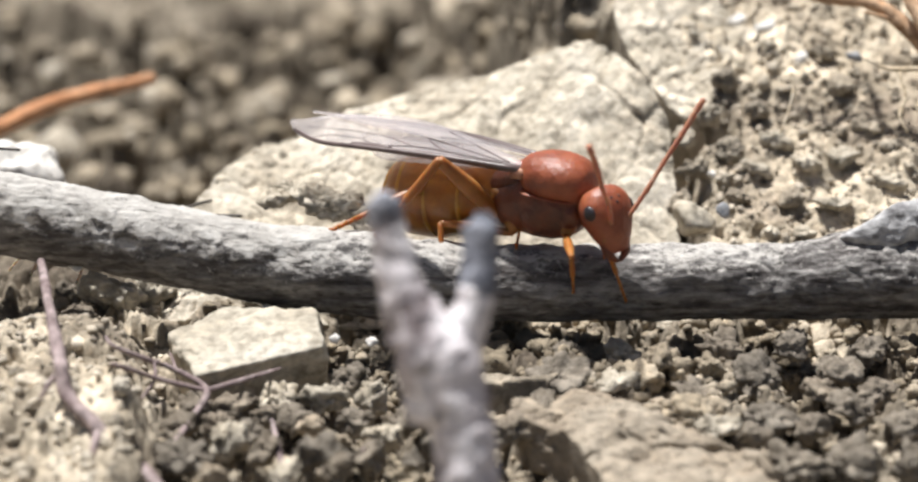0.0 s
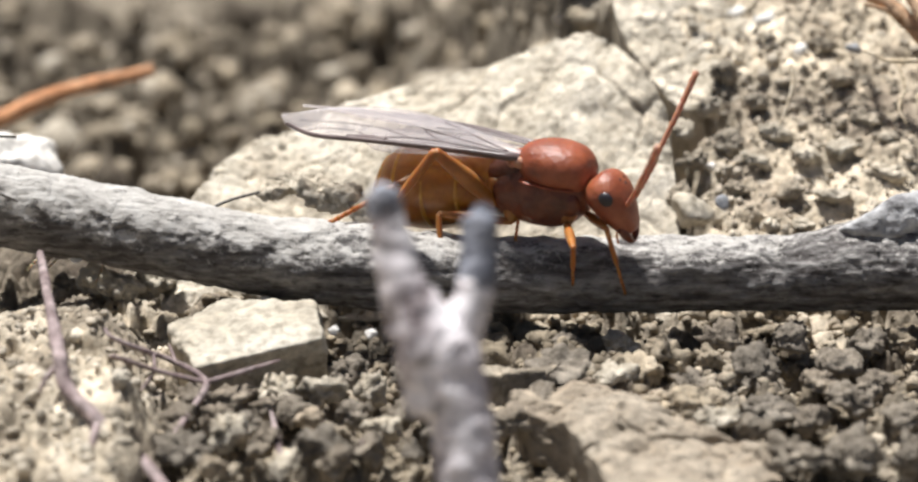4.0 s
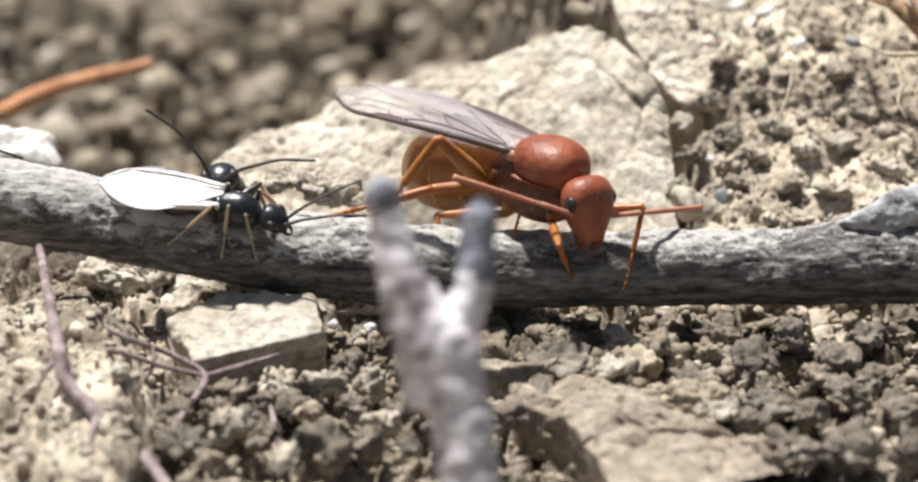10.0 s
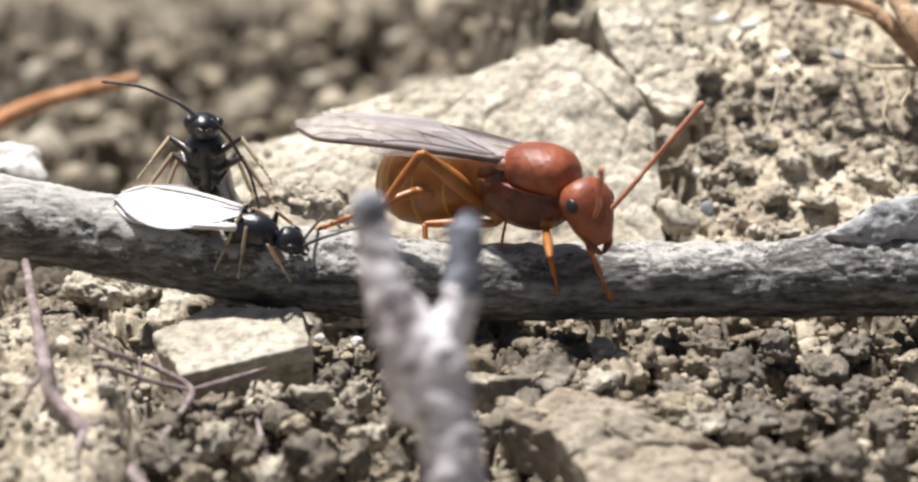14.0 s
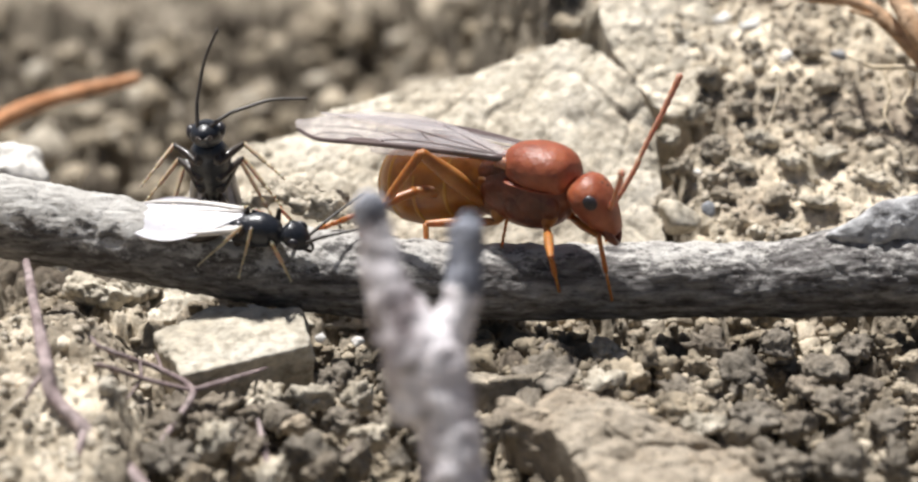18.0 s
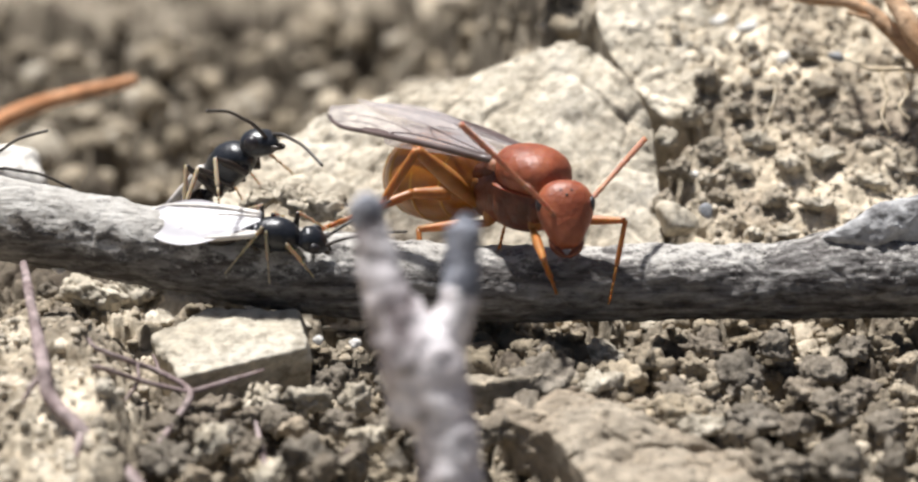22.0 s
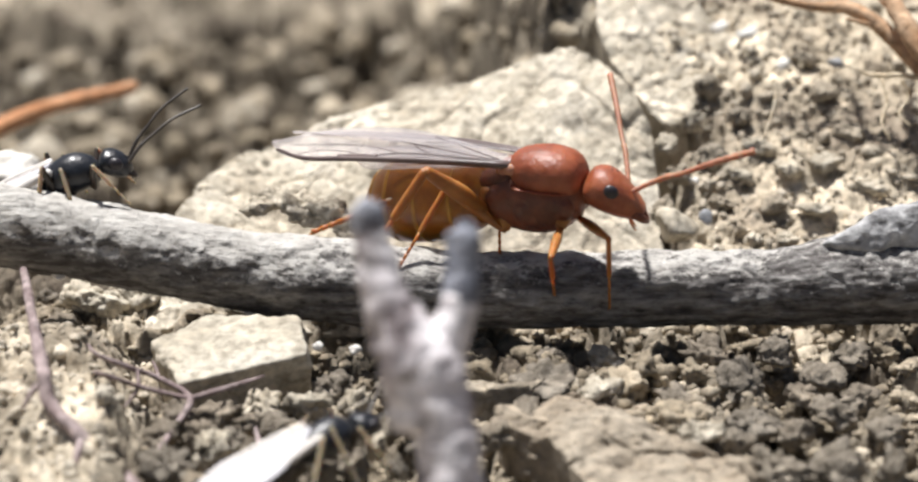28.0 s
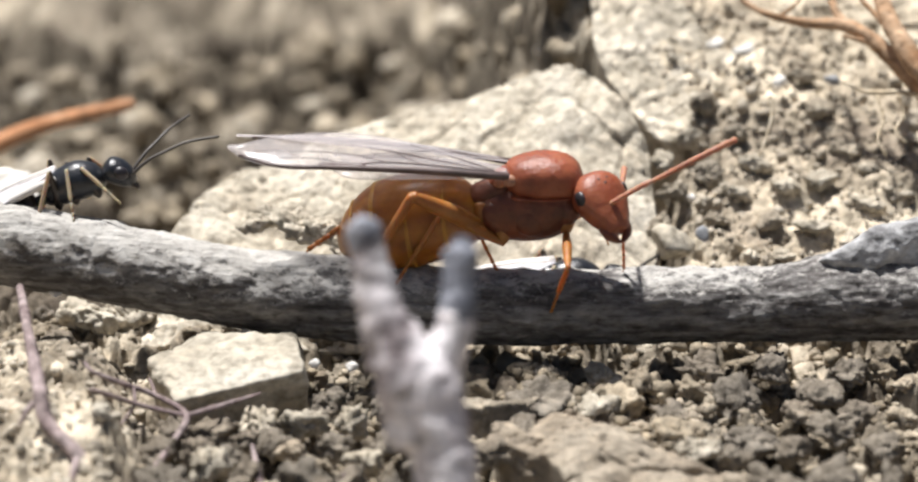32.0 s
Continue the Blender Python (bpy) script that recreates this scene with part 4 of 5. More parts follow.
FORE = [([(0, 0.0), (0.3, 0.0), (0.6, 0.0), (0.8, 0.01), (0.95, 0.05)], 0.21),
        ([(0, 0.3), (0.2, 0.22), (0.42, 0.2), (0.58, 0.05)], 0.085),
        ([(0.05, 0.4), (0.25, 0.45), (0.42, 0.5), (0.6, 0.62)], 0.05),
        ([(0.3, 0.24), (0.36, 0.36), (0.40, 0.48)], 0.045),
        ([(0.42, 0.2), (0.55, 0.32), (0.7, 0.36), (0.9, 0.4)], 0.045),
        ([(0.58, 0.05), (0.64, 0.2), (0.78, 0.22), (0.86, 0.06)], 0.045),
        ([(0.05, 0.5), (0.2, 0.7), (0.36, 0.88)], 0.045)]


def leg_parts(ant, side, name, thigh, shin, r, thigh_mat, shin_mat):
    """Thigh along x, then shin with its foot: two pieces that bend at the knee."""
    t = part("thigh", [tube([(-0.05, 0, 0, r * 0.8), (thigh * 0.12, 0, 0, r * 1.0), (thigh * 0.45, 0, 0.02, r * 1.35), (thigh * 0.85, 0, 0, r * 0.95), (thigh, 0, 0, r * 0.75)], 10, 4)], thigh_mat, ant)
    a, b = shin * 0.55, shin
    pieces = [tube([(0, 0, 0, r * 0.7), (a * 0.3, 0, 0.0, r * 0.72), (a * 0.85, 0, 0.0, r * 0.72), (a, 0, 0, r * 0.55)], 8, 3)]
    for n in range(4):
        s, e = a + (b - a) * (0, 0.45, 0.63, 0.8)[n], a + (b - a) * (0.45, 0.63, 0.8, 1.0)[n]
        pieces.append(tube([(s, 0, 0, r * 0.36), (e - 0.03, 0, 0, r * 0.46)], 6, 1))
    pieces.append(tube([(b - 0.03, 0.0, 0, r * 0.26), (b + r * 0.5, r * 0.4, -r * 0.3, r * 0.1)], 5, 1))
    pieces.append(tube([(b - 0.03, 0.0, 0, r * 0.26), (b + r * 0.5, -r * 0.4, -r * 0.3, r * 0.1)], 5, 1))
    pieces.append(tube([(a, 0, 0, r * 0.2), (a + r * 1.3, 0.02, -r * 0.8, r * 0.05)], 5, 1))
    s = part("shin", pieces, shin_mat, t)
    s.matrix_basis = mm(thigh, 0, 0, 0, 60, 0)
    return t, s


def antenna_piece(points, r0, r1, rings):
    """An elbowed feeler of small bead-like joints through the points."""
    line = spline(points, rings)
    pts = []
    n = len(line)
    for i, q in enumerate(line):
        r = (r0 + (r1 - r0) * i / n) * (1.12 if i % 2 else 0.92)
        pts.append((*q, r))
    return tube(pts, 8, 1)


def build_queen():
    ant = thing("queen_ant", "orange-red winged queen ant with amber abdomen, standing on the stick", "ant")
    part("thorax", [loft([(-2.75, -0.95, 0.25, 0.35), (-2.55, -0.92, 0.5, 0.62), (-1.9, -0.72, 0.75, 0.86), (-1.2, -0.58, 0.90, 1.0), (-0.5, -0.55, 0.98, 1.08), (0.2, -0.5, 1.0, 1.05), (0.8, -0.42, 0.88, 0.86), (1.2, -0.3, 0.55, 0.52), (1.42, -0.22, 0.25, 0.25)], 28, 6),
                    loft([(-2.5, -0.35, 0.25, 0.3), (-2.25, -0.15, 0.5, 0.42), (-1.4, 0.15, 0.6, 0.45), (-0.95, 0.2, 0.5, 0.36)], 18, 4)], FLANK, ant, "dark red flank")
    for s in (1, -1):
        part("flank_plate", [ball((-0.35, s * 0.72, -0.72), (0.62, 0.32, 0.55), 16, 10, Matrix.Rotation(0.35, 3, "Y")), ball((-1.45, s * 0.62, -0.62), (0.55, 0.26, 0.50), 14, 8, Matrix.Rotation(0.5, 3, "Y")), ball((0.75, s * 0.62, -0.52), (0.5, 0.27, 0.46), 14, 8)], FLANK, ant)
    part("back_shield", [loft([(-1.12, 0.55, 0.2, 0.25), (-1.02, 0.55, 0.6, 0.50), (-0.6, 0.52, 0.95, 0.70), (0.1, 0.50, 1.08, 0.80), (0.8, 0.44, 0.98, 0.74), (1.18, 0.34, 0.70, 0.56), (1.32, 0.28, 0.35, 0.3)], 28, 6, 2.3)], RED, ant, "glossy red-orange back")
    part("side_plate", [loft([(-0.95, 0.06, 0.3, 0.10), (-0.8, 0.05, 0.96, 0.12), (0.1, 0.0, 1.06, 0.10), (0.85, -0.02, 0.94, 0.10), (1.15, 0.0, 0.6, 0.08)], 26, 5)], RED, ant)
    for s in (1, -1):
        part("wing_base", [ball((-0.92, s * 0.78, 0.62), (0.26, 0.16, 0.2), 12, 8), ball((-1.25, s * 0.62, 0.5), (0.2, 0.14, 0.16), 10, 6)], ROSE, ant, "pinkish wing base")
    part("scutellum", [loft([(-1.75, 0.30, 0.15, 0.12), (-1.55, 0.42, 0.45, 0.26), (-1.2, 0.52, 0.6, 0.36), (-1.0, 0.55, 0.45, 0.3)], 20, 5)], RED, ant)
    part("neck", [tube([(1.2, 0, -0.2, 0.34), (1.5, 0, -0.25, 0.26), (1.75, 0, -0.3, 0.3)], 14, 5)], FLANK, ant)
    part("petiole", [tube([(-2.4, 0, -0.9, 0.3), (-2.6, 0, -0.85, 0.34), (-2.85, 0, -0.8, 0.34)], 14, 5), ball((-2.65, 0, -0.55), (0.13, 0.34, 0.38))], FLANK, ant)
    gaster = part("abdomen", [loft([(0.62, -0.15, 0.15, 0.2), (0.5, -0.12, 0.42, 0.5), (0.1, -0.04, 0.80, 0.96), (-0.45, 0.0, 1.14, 1.27), (-1.3, -0.06, 1.38, 1.48), (-2.4, -0.16, 1.48, 1.55), (-3.3, -0.28, 1.30, 1.36), (-4.0, -0.46, 0.85, 0.95), (-4.45, -0.62, 0.32, 0.42)], 40, 7)], AMBER, ant, "amber-brown banded abdomen")
    for x, w, h, z in ((-0.72, 1.235, 1.335, -0.022), (-1.9, 1.455, 1.535, -0.135), (-3.0, 1.405, 1.47, -0.232), (-3.78, 1.025, 1.12, -0.402)):
        part("band", [loft([(x + 0.10, z, w - 0.05, h - 0.05), (x + 0.07, z, w + 0.008, h + 0.008), (x - 0.07, z - 0.01, w + 0.004, h + 0.004), (x - 0.10, z - 0.01, w - 0.05, h - 0.05)], 40, 3)], PALEAMBER, gaster, "pale yellow edge of a segment")
    head = part("head", [loft([(-0.12, 0.05, 0.25, 0.25), (0.0, 0.08, 0.62, 0.5), (0.35, 0.08, 0.86, 0.68), (0.8, 0.05, 0.90, 0.67), (1.3, -0.02, 0.74, 0.54), (1.7, -0.08, 0.54, 0.38), (1.95, -0.12, 0.40, 0.24), (2.0, -0.13, 0.25, 0.15)], 28, 6, 2.2)], RED, ant, "glossy orange-red head")
    for s in (1, -1):
        part("eye", [ball((0.66, s * 0.80, 0.22), (0.27, 0.14, 0.25), 16, 10)], EYEBLACK, head, "black compound eye")
        part("mandible", [tube([(1.65, s * 0.42, -0.17, 0.16), (1.98, s * 0.36, -0.22, 0.15), (2.2, s * 0.12, -0.3, 0.09), (2.25, -s * 0.02, -0.3, 0.04)], 10, 5)], FLANK, head)
        part("palp", [tube([(1.55, s * 0.14, -0.3, 0.04), (1.75, s * 0.2, -0.55, 0.04), (2.0, s * 0.22, -0.7, 0.03)], 6, 4)], LEGAMBER, head)
    for x, y in ((0.45, 0.16), (0.45, -0.16), (0.62, 0.0)):
        part("ocellus", [ball((x, y, 0.73), (0.06, 0.06, 0.05), 8, 5)], EYEBLACK, head)
    feelers = []
    for s in (1, -1):
        a = part("antenna", [antenna_piece([(0, 0, 0), (0.6, 0, 0.05), (1.35, 0, 0.08), (1.65, 0, 0.05)], 0.075, 0.09, 5), antenna_piece([(1.62, 0, 0.05), (2.2, 0, 0.0), (3.2, 0, -0.02), (4.6, 0, -0.12)], 0.065, 0.105, 9)], ROSE, head)
        feelers.append(a)
    wings = []
    for s in (1, -1):
        memb, lines = wing_mesh(9.0, 2.6, 0.35, FORE)
        flip = (lambda q: [(x, y * s, z) for x, y, z in q])
        w = part("wing", [(flip(memb[0]), memb[1] if s > 0 else [f[::-1] for f in memb[1]])], WING, ant, "long smoky translucent fore wing")
        for l in lines:
            part("vein", [(flip(l[0]), l[1])], VEIN, w)
        part("wing_spot", [(flip(q[0]), q[1]) for q in wing_mesh(9.0, 2.6, 0.35, [([(0.5, 0.03), (0.55, 0.05), (0.6, 0.06), (0.66, 0.03)], 0.26)])[1]], VEIN, w, "dark spot on the wing's front edge")
        memb, lines = wing_mesh(5.6, 1.9, 0.15, FORE[:4])
        h = part("hind_wing", [(flip(memb[0]), memb[1] if s > 0 else [f[::-1] for f in memb[1]])], WING, ant, "shorter smoky hind wing")
        wings.append((w, h))
    legs = []
    for s in (1, -1):
        for n, (x, z, th, sh) in enumerate([(0.75, -0.95, 2.1, 2.7), (-1.3, -1.25, 2.35, 2.9), (-1.9, -0.7, 3.05, 3.6)]):
            part("hip", [tube([(x, s * 0.35, z + 0.45, 0.34), (x, s * 0.5, z, 0.30), (x + 0.02, s * 0.62, z - 0.25, 0.16)], 12, 5)], LEGAMBER, ant)
            t, sn = leg_parts(ant, s, "leg", th, sh, (0.12, 0.135, 0.22)[n], LEGAMBER, LEGAMBER)
            legs.append((t, sn, th, sh, (x + 0.02, s * 0.62, z - 0.25)))
    return ant, head, gaster, feelers, wings, legs


def build_male(label):
    """A small black winged ant: origin under the middle of the thorax, facing +x."""
    ant = thing("male_ant", label, "ant", group="black winged ants")
    part("thorax", [loft([(-1.0, -0.1, 0.15, 0.18), (-0.85, 0.0, 0.36, 0.36), (-0.4, 0.08, 0.52, 0.52), (0.15, 0.12, 0.56, 0.56), (0.6, 0.05, 0.42, 0.42), (0.8, 0.0, 0.2, 0.2)], 22, 5)], BLACK, ant, "glossy black thorax")
    part("scutellum", [ball((-0.72, 0, 0.33), (0.28, 0.32, 0.2), 14, 8)], BLACK, ant)
    part("petiole", [tube([(-0.95, 0, -0.15, 0.12), (-1.15, 0, -0.12, 0.16), (-1.35, 0, -0.15, 0.12)], 10, 4)], BLACK, ant)
    part("abdomen", [loft([(-1.25, -0.12, 0.1, 0.12), (-1.35, -0.12, 0.3, 0.3), (-1.8, -0.22, 0.46, 0.42), (-2.3, -0.34, 0.44, 0.38), (-2.75, -0.46, 0.26, 0.24), (-3.0, -0.52, 0.1, 0.1)], 20, 5)], BROWNBLACK, ant)
    head = part("head", [loft([(-0.4, 0.0, 0.15, 0.15), (-0.3, 0.02, 0.38, 0.32), (0.0, 0.03, 0.46, 0.38), (0.3, 0.0, 0.40, 0.33), (0.5, -0.05, 0.26, 0.22), (0.6, -0.08, 0.12, 0.12)], 20, 5)], BLACK, ant, "glossy black head")
    head.matrix_basis = mm(1.15, 0, 0.02, 0, 25, 0)
    for s in (1, -1):
        part("eye", [ball((0.08, s * 0.38, 0.1), (0.22, 0.15, 0.2), 12, 8)], EYEBLACK, head)
        part("mandible", [tube([(0.5, s * 0.16, -0.12, 0.07), (0.68, s * 0.14, -0.16, 0.06), (0.78, s * 0.03, -0.2, 0.03)], 8, 4)], BROWNBLACK, head)
    feelers = []
    for s in (1, -1):
        a = part("antenna", [antenna_piece([(0, 0, 0), (0.35, 0, 0.03), (0.72, 0, 0.02)], 0.055, 0.05, 5), antenna_piece([(0.7, 0, 0.02), (1.1, 0, -0.08), (1.75, 0, -0.26), (2.55, 0, -0.72)], 0.048, 0.040, 10)], FEELER, head)
        a.matrix_basis = mm(0.42, s * 0.16, 0.16, 0, -30, s * 25)
        feelers.append(a)
    wings = []
    for s in (1, -1):
        memb, lines = wing_mesh(4.3, 1.9, 0.12, FORE)
        flip = (lambda q: [(x, y * s, z) for x, y, z in q])
        w = part("wing", [(flip(memb[0]), memb[1] if s > 0 else [f[::-1] for f in memb[1]])], MILKWING, ant, "milky white shining wing")
        for l in lines[:4]:
            part("vein", [(flip(l[0]), l[1])], MILKVEIN, w)
        w.matrix_basis = mm(-0.5, s * 0.2, 0.52 + 0.03 * s, s * -4, -10, s * 4)
        wings.append(w)
    legs = []
    for s in (1, -1):
        for n, (x, th, sh) in enumerate([(0.5, 0.95, 1.5), (-0.15, 1.0, 1.7), (-0.65, 1.2, 2.1)]):
            part("hip", [tube([(x, s * 0.2, -0.2, 0.17), (x, s * 0.3, -0.4, 0.12)], 10, 3)], BROWNBLACK, ant)
            t, sn = leg_parts(ant, s, "leg", th, sh, 0.085, BROWNBLACK, PALELEG)
            legs.append((t, sn, th, sh, (x, s * 0.3, -0.4)))
    return ant, head, feelers, wings, legs


# ---- posing ----
def bent_leg(hip, foot, thigh, shin, pole):
    """The thigh's pose in its ant, and the knee's angle, that bring the foot to its place (mm)."""
    h, d = Vector(hip), Vector(foot) - Vector(hip)
    r = min(max(d.length, abs(thigh - shin) + 0.05), (thigh + shin) * 0.995)
    d.normalize()
    a = math.acos(max(-1, min(1, (thigh * thigh + r * r - shin * shin) / (2 * thigh * r))))
    k = math.acos(max(-1, min(1, (thigh * thigh + shin * shin - r * r) / (2 * thigh * shin))))
    side = d.cross(Vector(pole))
    side.normalize()
    x = Matrix.Rotation(a, 3, side) @ d
    z = side.cross(x)
    y = z.cross(x)
    m = Matrix((x, y, z)).transposed().to_4x4()
    m.translation = h * MM
    return m, math.degrees(math.pi - k)


def blend_rows(rows, t):
    """Numbers between rows (t, a, b, ...), eased."""
    if t <= rows[0][0]:
        return list(rows[0][1:])
    for p, q in zip(rows, rows[1:]):
        if t <= q[0]:
            s = (t - p[0]) / (q[0] - p[0])
            s = s * s * (3 - 2 * s)
            return [a + (b - a) * s for a, b in zip(p[1:], q[1:])]
    return list(rows[-1][1:])


def leg_motion(body, legs, feet, times, poles=None):
    """Bends each leg so that its foot stays where feet(leg, t) puts it (mm, in the world) while the body moves."""
    for n, (t_ob, s_ob, th, sh, hip) in enumerate(legs):
        upper, lower, last = [], [], None
        for t in times:
            b = body(t)
            f = (b.inverted() @ (Vector(feet(n, t)) * MM)) / MM
            out = 1 if n < 3 else -1
            m, k = bent_leg(hip, f, th, sh, poles(n, t) if poles else (0, out * 0.35, 1.0))
            upper.append((t, m))
            lower.append((t, mm(th, 0, 0, 0, k, 0)))
        walk(t_ob, upper)
        walk(s_ob, lower)


# ---- the animals ----
queen = build_queen()
walker = build_male("small black winged ant with milky white wings, walking along the stick")
climber = build_male("small black winged ant with pale shins, rearing up behind the stick")
watcher = build_male("small black winged ant with pale shins, waiting behind the stick")

# seconds; x, y, z of the thorax in mm; roll, pitch, heading in degrees
QUEEN = [
    (0, 3.12, -0.55, 1.91, 0, 0, -34),
    (0.5, 3.12, -0.55, 2, 0, 0, -33.5),
    (1, 3.1, -0.55, 2.02, 0, 0, -33),
    (2, 3.11, -0.55, 2.07, 0, 0, -33),
    (3, 3.12, -0.55, 2.04, 0, 0, -31),
    (3.5, 3.12, -0.55, 2.04, 0, 0, -31),
    (5.5, 3.11, -0.55, 2.06, 0, 0, -31),
    (6, 3.13, -0.55, 2.09, 0, 0, -31),
    (7, 3.11, -0.55, 2.09, 0, 0, -31),
    (8, 3.09, -0.55, 2.03, 0, 0, -31.5),
    (9, 3.09, -0.55, 2.03, 0, 0, -31),
    (9.5, 3.08, -0.55, 2.08, 0, 0, -33),
    (10, 2.95, -0.55, 1.94, 0, 0, -48),
    (10.5, 2.94, -0.55, 1.95, 0, 0, -50),
    (11, 3.01, -0.55, 2.06, 0, 0, -48),
    (11.5, 3.1, -0.55, 2.08, 0, 0, -47),
    (12, 3.02, -0.55, 2.1, 0, 0, -45),
    (13, 3.08, -0.55, 2.14, 0, 0, -42),
    (14, 3.08, -0.55, 2.14, 0, 0, -41),
    (14.5, 3.08, -0.55, 2.14, 0, 0, -41),
    (16.5, 3.11, -0.55, 2.1, 0, 0, -41),
    (17, 3.11, -0.55, 2.12, 0, 0, -41),
    (18, 3.08, -0.55, 2.2, 0, 0, -41),
    (19, 3.05, -0.55, 2.14, 0, 0, -41),
    (20, 3.02, -0.55, 2.15, 0, 0, -43),
    (21, 3.05, -0.55, 2.11, 0, 0, -43),
    (22, 2.84, -0.55, 2.15, 0, 0, -48),
    (22.5, 2.83, -0.55, 2.19, 0, 0, -50),
    (23, 2.96, -0.55, 2.19, 0, 0, -54),
    (23.5, 2.97, -0.55, 2.2, 0, 0, -56),
    (24, 2.91, -0.55, 2.18, 0, 0, -57),
    (24.5, 2.89, -0.55, 2.12, 0, 0, -57),
    (25, 2.93, -0.55, 2.17, 0, 0, -56),
    (25.5, 3.03, -0.55, 2.27, 0, 0, -52),
    (27.5, 3.37, -0.55, 2.26, 0, -3, -38),
    (28, 3.37, -0.55, 2.36, 0, -3.11, -30),
    (28.5, 3.2, -0.55, 2.59, 0, -3.22, -21),
    (29, 3.2, -0.55, 2.55, 0, -3.33, -12),
    (29.5, 3.19, -0.55, 2.45, 0, -3.44, -9),
    (30, 3.18, -0.55, 2.47, 0, -3.56, -7),
    (30.5, 3.23, -0.55, 2.58, 0, -3.67, -5),
    (31, 3.26, -0.55, 2.56, 0, -3.78, -4),
    (31.5, 3.29, -0.55, 2.63, 0, -3.89, -6),
    (32, 3.31, -0.55, 2.7, 0, -4, -8),
]
# seconds; turn to the side and nod of the head
QUEEN_HEAD = [
    (0, -17.5, 52.5),
    (0.5, -2.3, 45),
    (1, 10.3, 45),
    (2, -10.8, 52.5),
    (3, 6, 45),
    (3.5, 8.8, 45),
    (5.5, -17.3, 55),
    (6, -4.5, 42.5),
    (7, -19.8, 50),
    (8, -37.2, 70),
    (9, -8, 50),
    (9.5, 9.4, 42.5),
    (10, -7.5, 70),
    (10.5, 0.5, 70),
    (11, -7.5, 70),
    (11.5, 31, 52.5),
    (12, -21.5, 65),
    (13, 15.5, 55),
    (14, -8, 50),
    (14.5, -21.5, 70),
    (16.5, 5, 47.5),
    (17, 18.5, 47.5),
    (18, 20.5, 45),
    (19, -28, 70),
    (20, -29.5, 70),
    (21, -37, 65),
    (22, -40, 42.5),
    (22.5, -40, 42.5),
    (23, -25.5, 60),
    (23.5, -4, 70),
    (24, -31, 42.5),
    (24.5, -21.5, 62.5),
    (25, -18, 62.5),
    (25.5, 9.5, 40),
    (27.5, 23.5, 35),
    (28, 24.5, 27.5),
    (28.5, 29.5, 25),
    (29, 32, 30),
    (29.5, 28.5, 35),
    (30, -6.5, 30),
    (30.5, -12, 45),
    (31, 6, 42.5),
    (31.5, -14.5, 40),
    (32, -50, 35),
]
# seconds and the place of the feeler's tip
FAR_FEELER = [
    (0, 8.07, -1.15, 5.74),
    (1, 7.19, -0.5, 6.16),
    (2, 9.23, -1.47, 4.81),
    (3, 7.37, -0.57, 5.93),
    (5.5, 8.43, -0.74, 5.95),
    (6, 8.18, -1.01, 5.62),
    (7, 9.32, -1.53, 5.12),
    (8, 7.86, 1.59, 1.55),
    (8.5, 9.15, -0.02, 3.1),
    (9, 8.27, -0.97, 5.75),
    (10, 8.12, 0.77, 0.4),
    (10.5, 7.26, 1.18, 3.24),
    (11, 8.37, -1.51, 4.95),
    (12, 8.38, -1.73, 4.74),
    (13, 8.18, -1.03, 5.39),
    (14, 8.62, -1.48, 5.69),
    (14.5, 8.33, 0.81, 2.23),
    (17, 8.57, -1.05, 5.47),
    (18, 7.66, -0.77, 6.08),
    (19, 8.68, -1.84, 3.96),
    (20, 7.81, 1.05, 1.95),
    (21, 8.12, -1.85, 4.48),
    (22, 6.62, 0.77, 3.33),
    (23, 6.98, 1.04, 2.29),
    (24, 6.46, 0.91, 2.54),
    (25, 7.81, -1.84, 5.43),
    (27.5, 6.32, 1.77, 5.34),
    (28, 5.63, 2.48, 5.24),
    (28.5, 5.52, 3.18, 5.28),
    (29, 5.84, 3.5, 5.32),
    (29.5, 5.85, 4.34, 3.47),
    (30, 6.8, 3.72, 3.14),
    (30.5, 6.62, 3.66, 3.43),
    (31, 7.01, 2.24, 5.99),
    (31.5, 6.63, 3.58, 3.51),
    (32, 6.29, 2.92, 2.47),
]
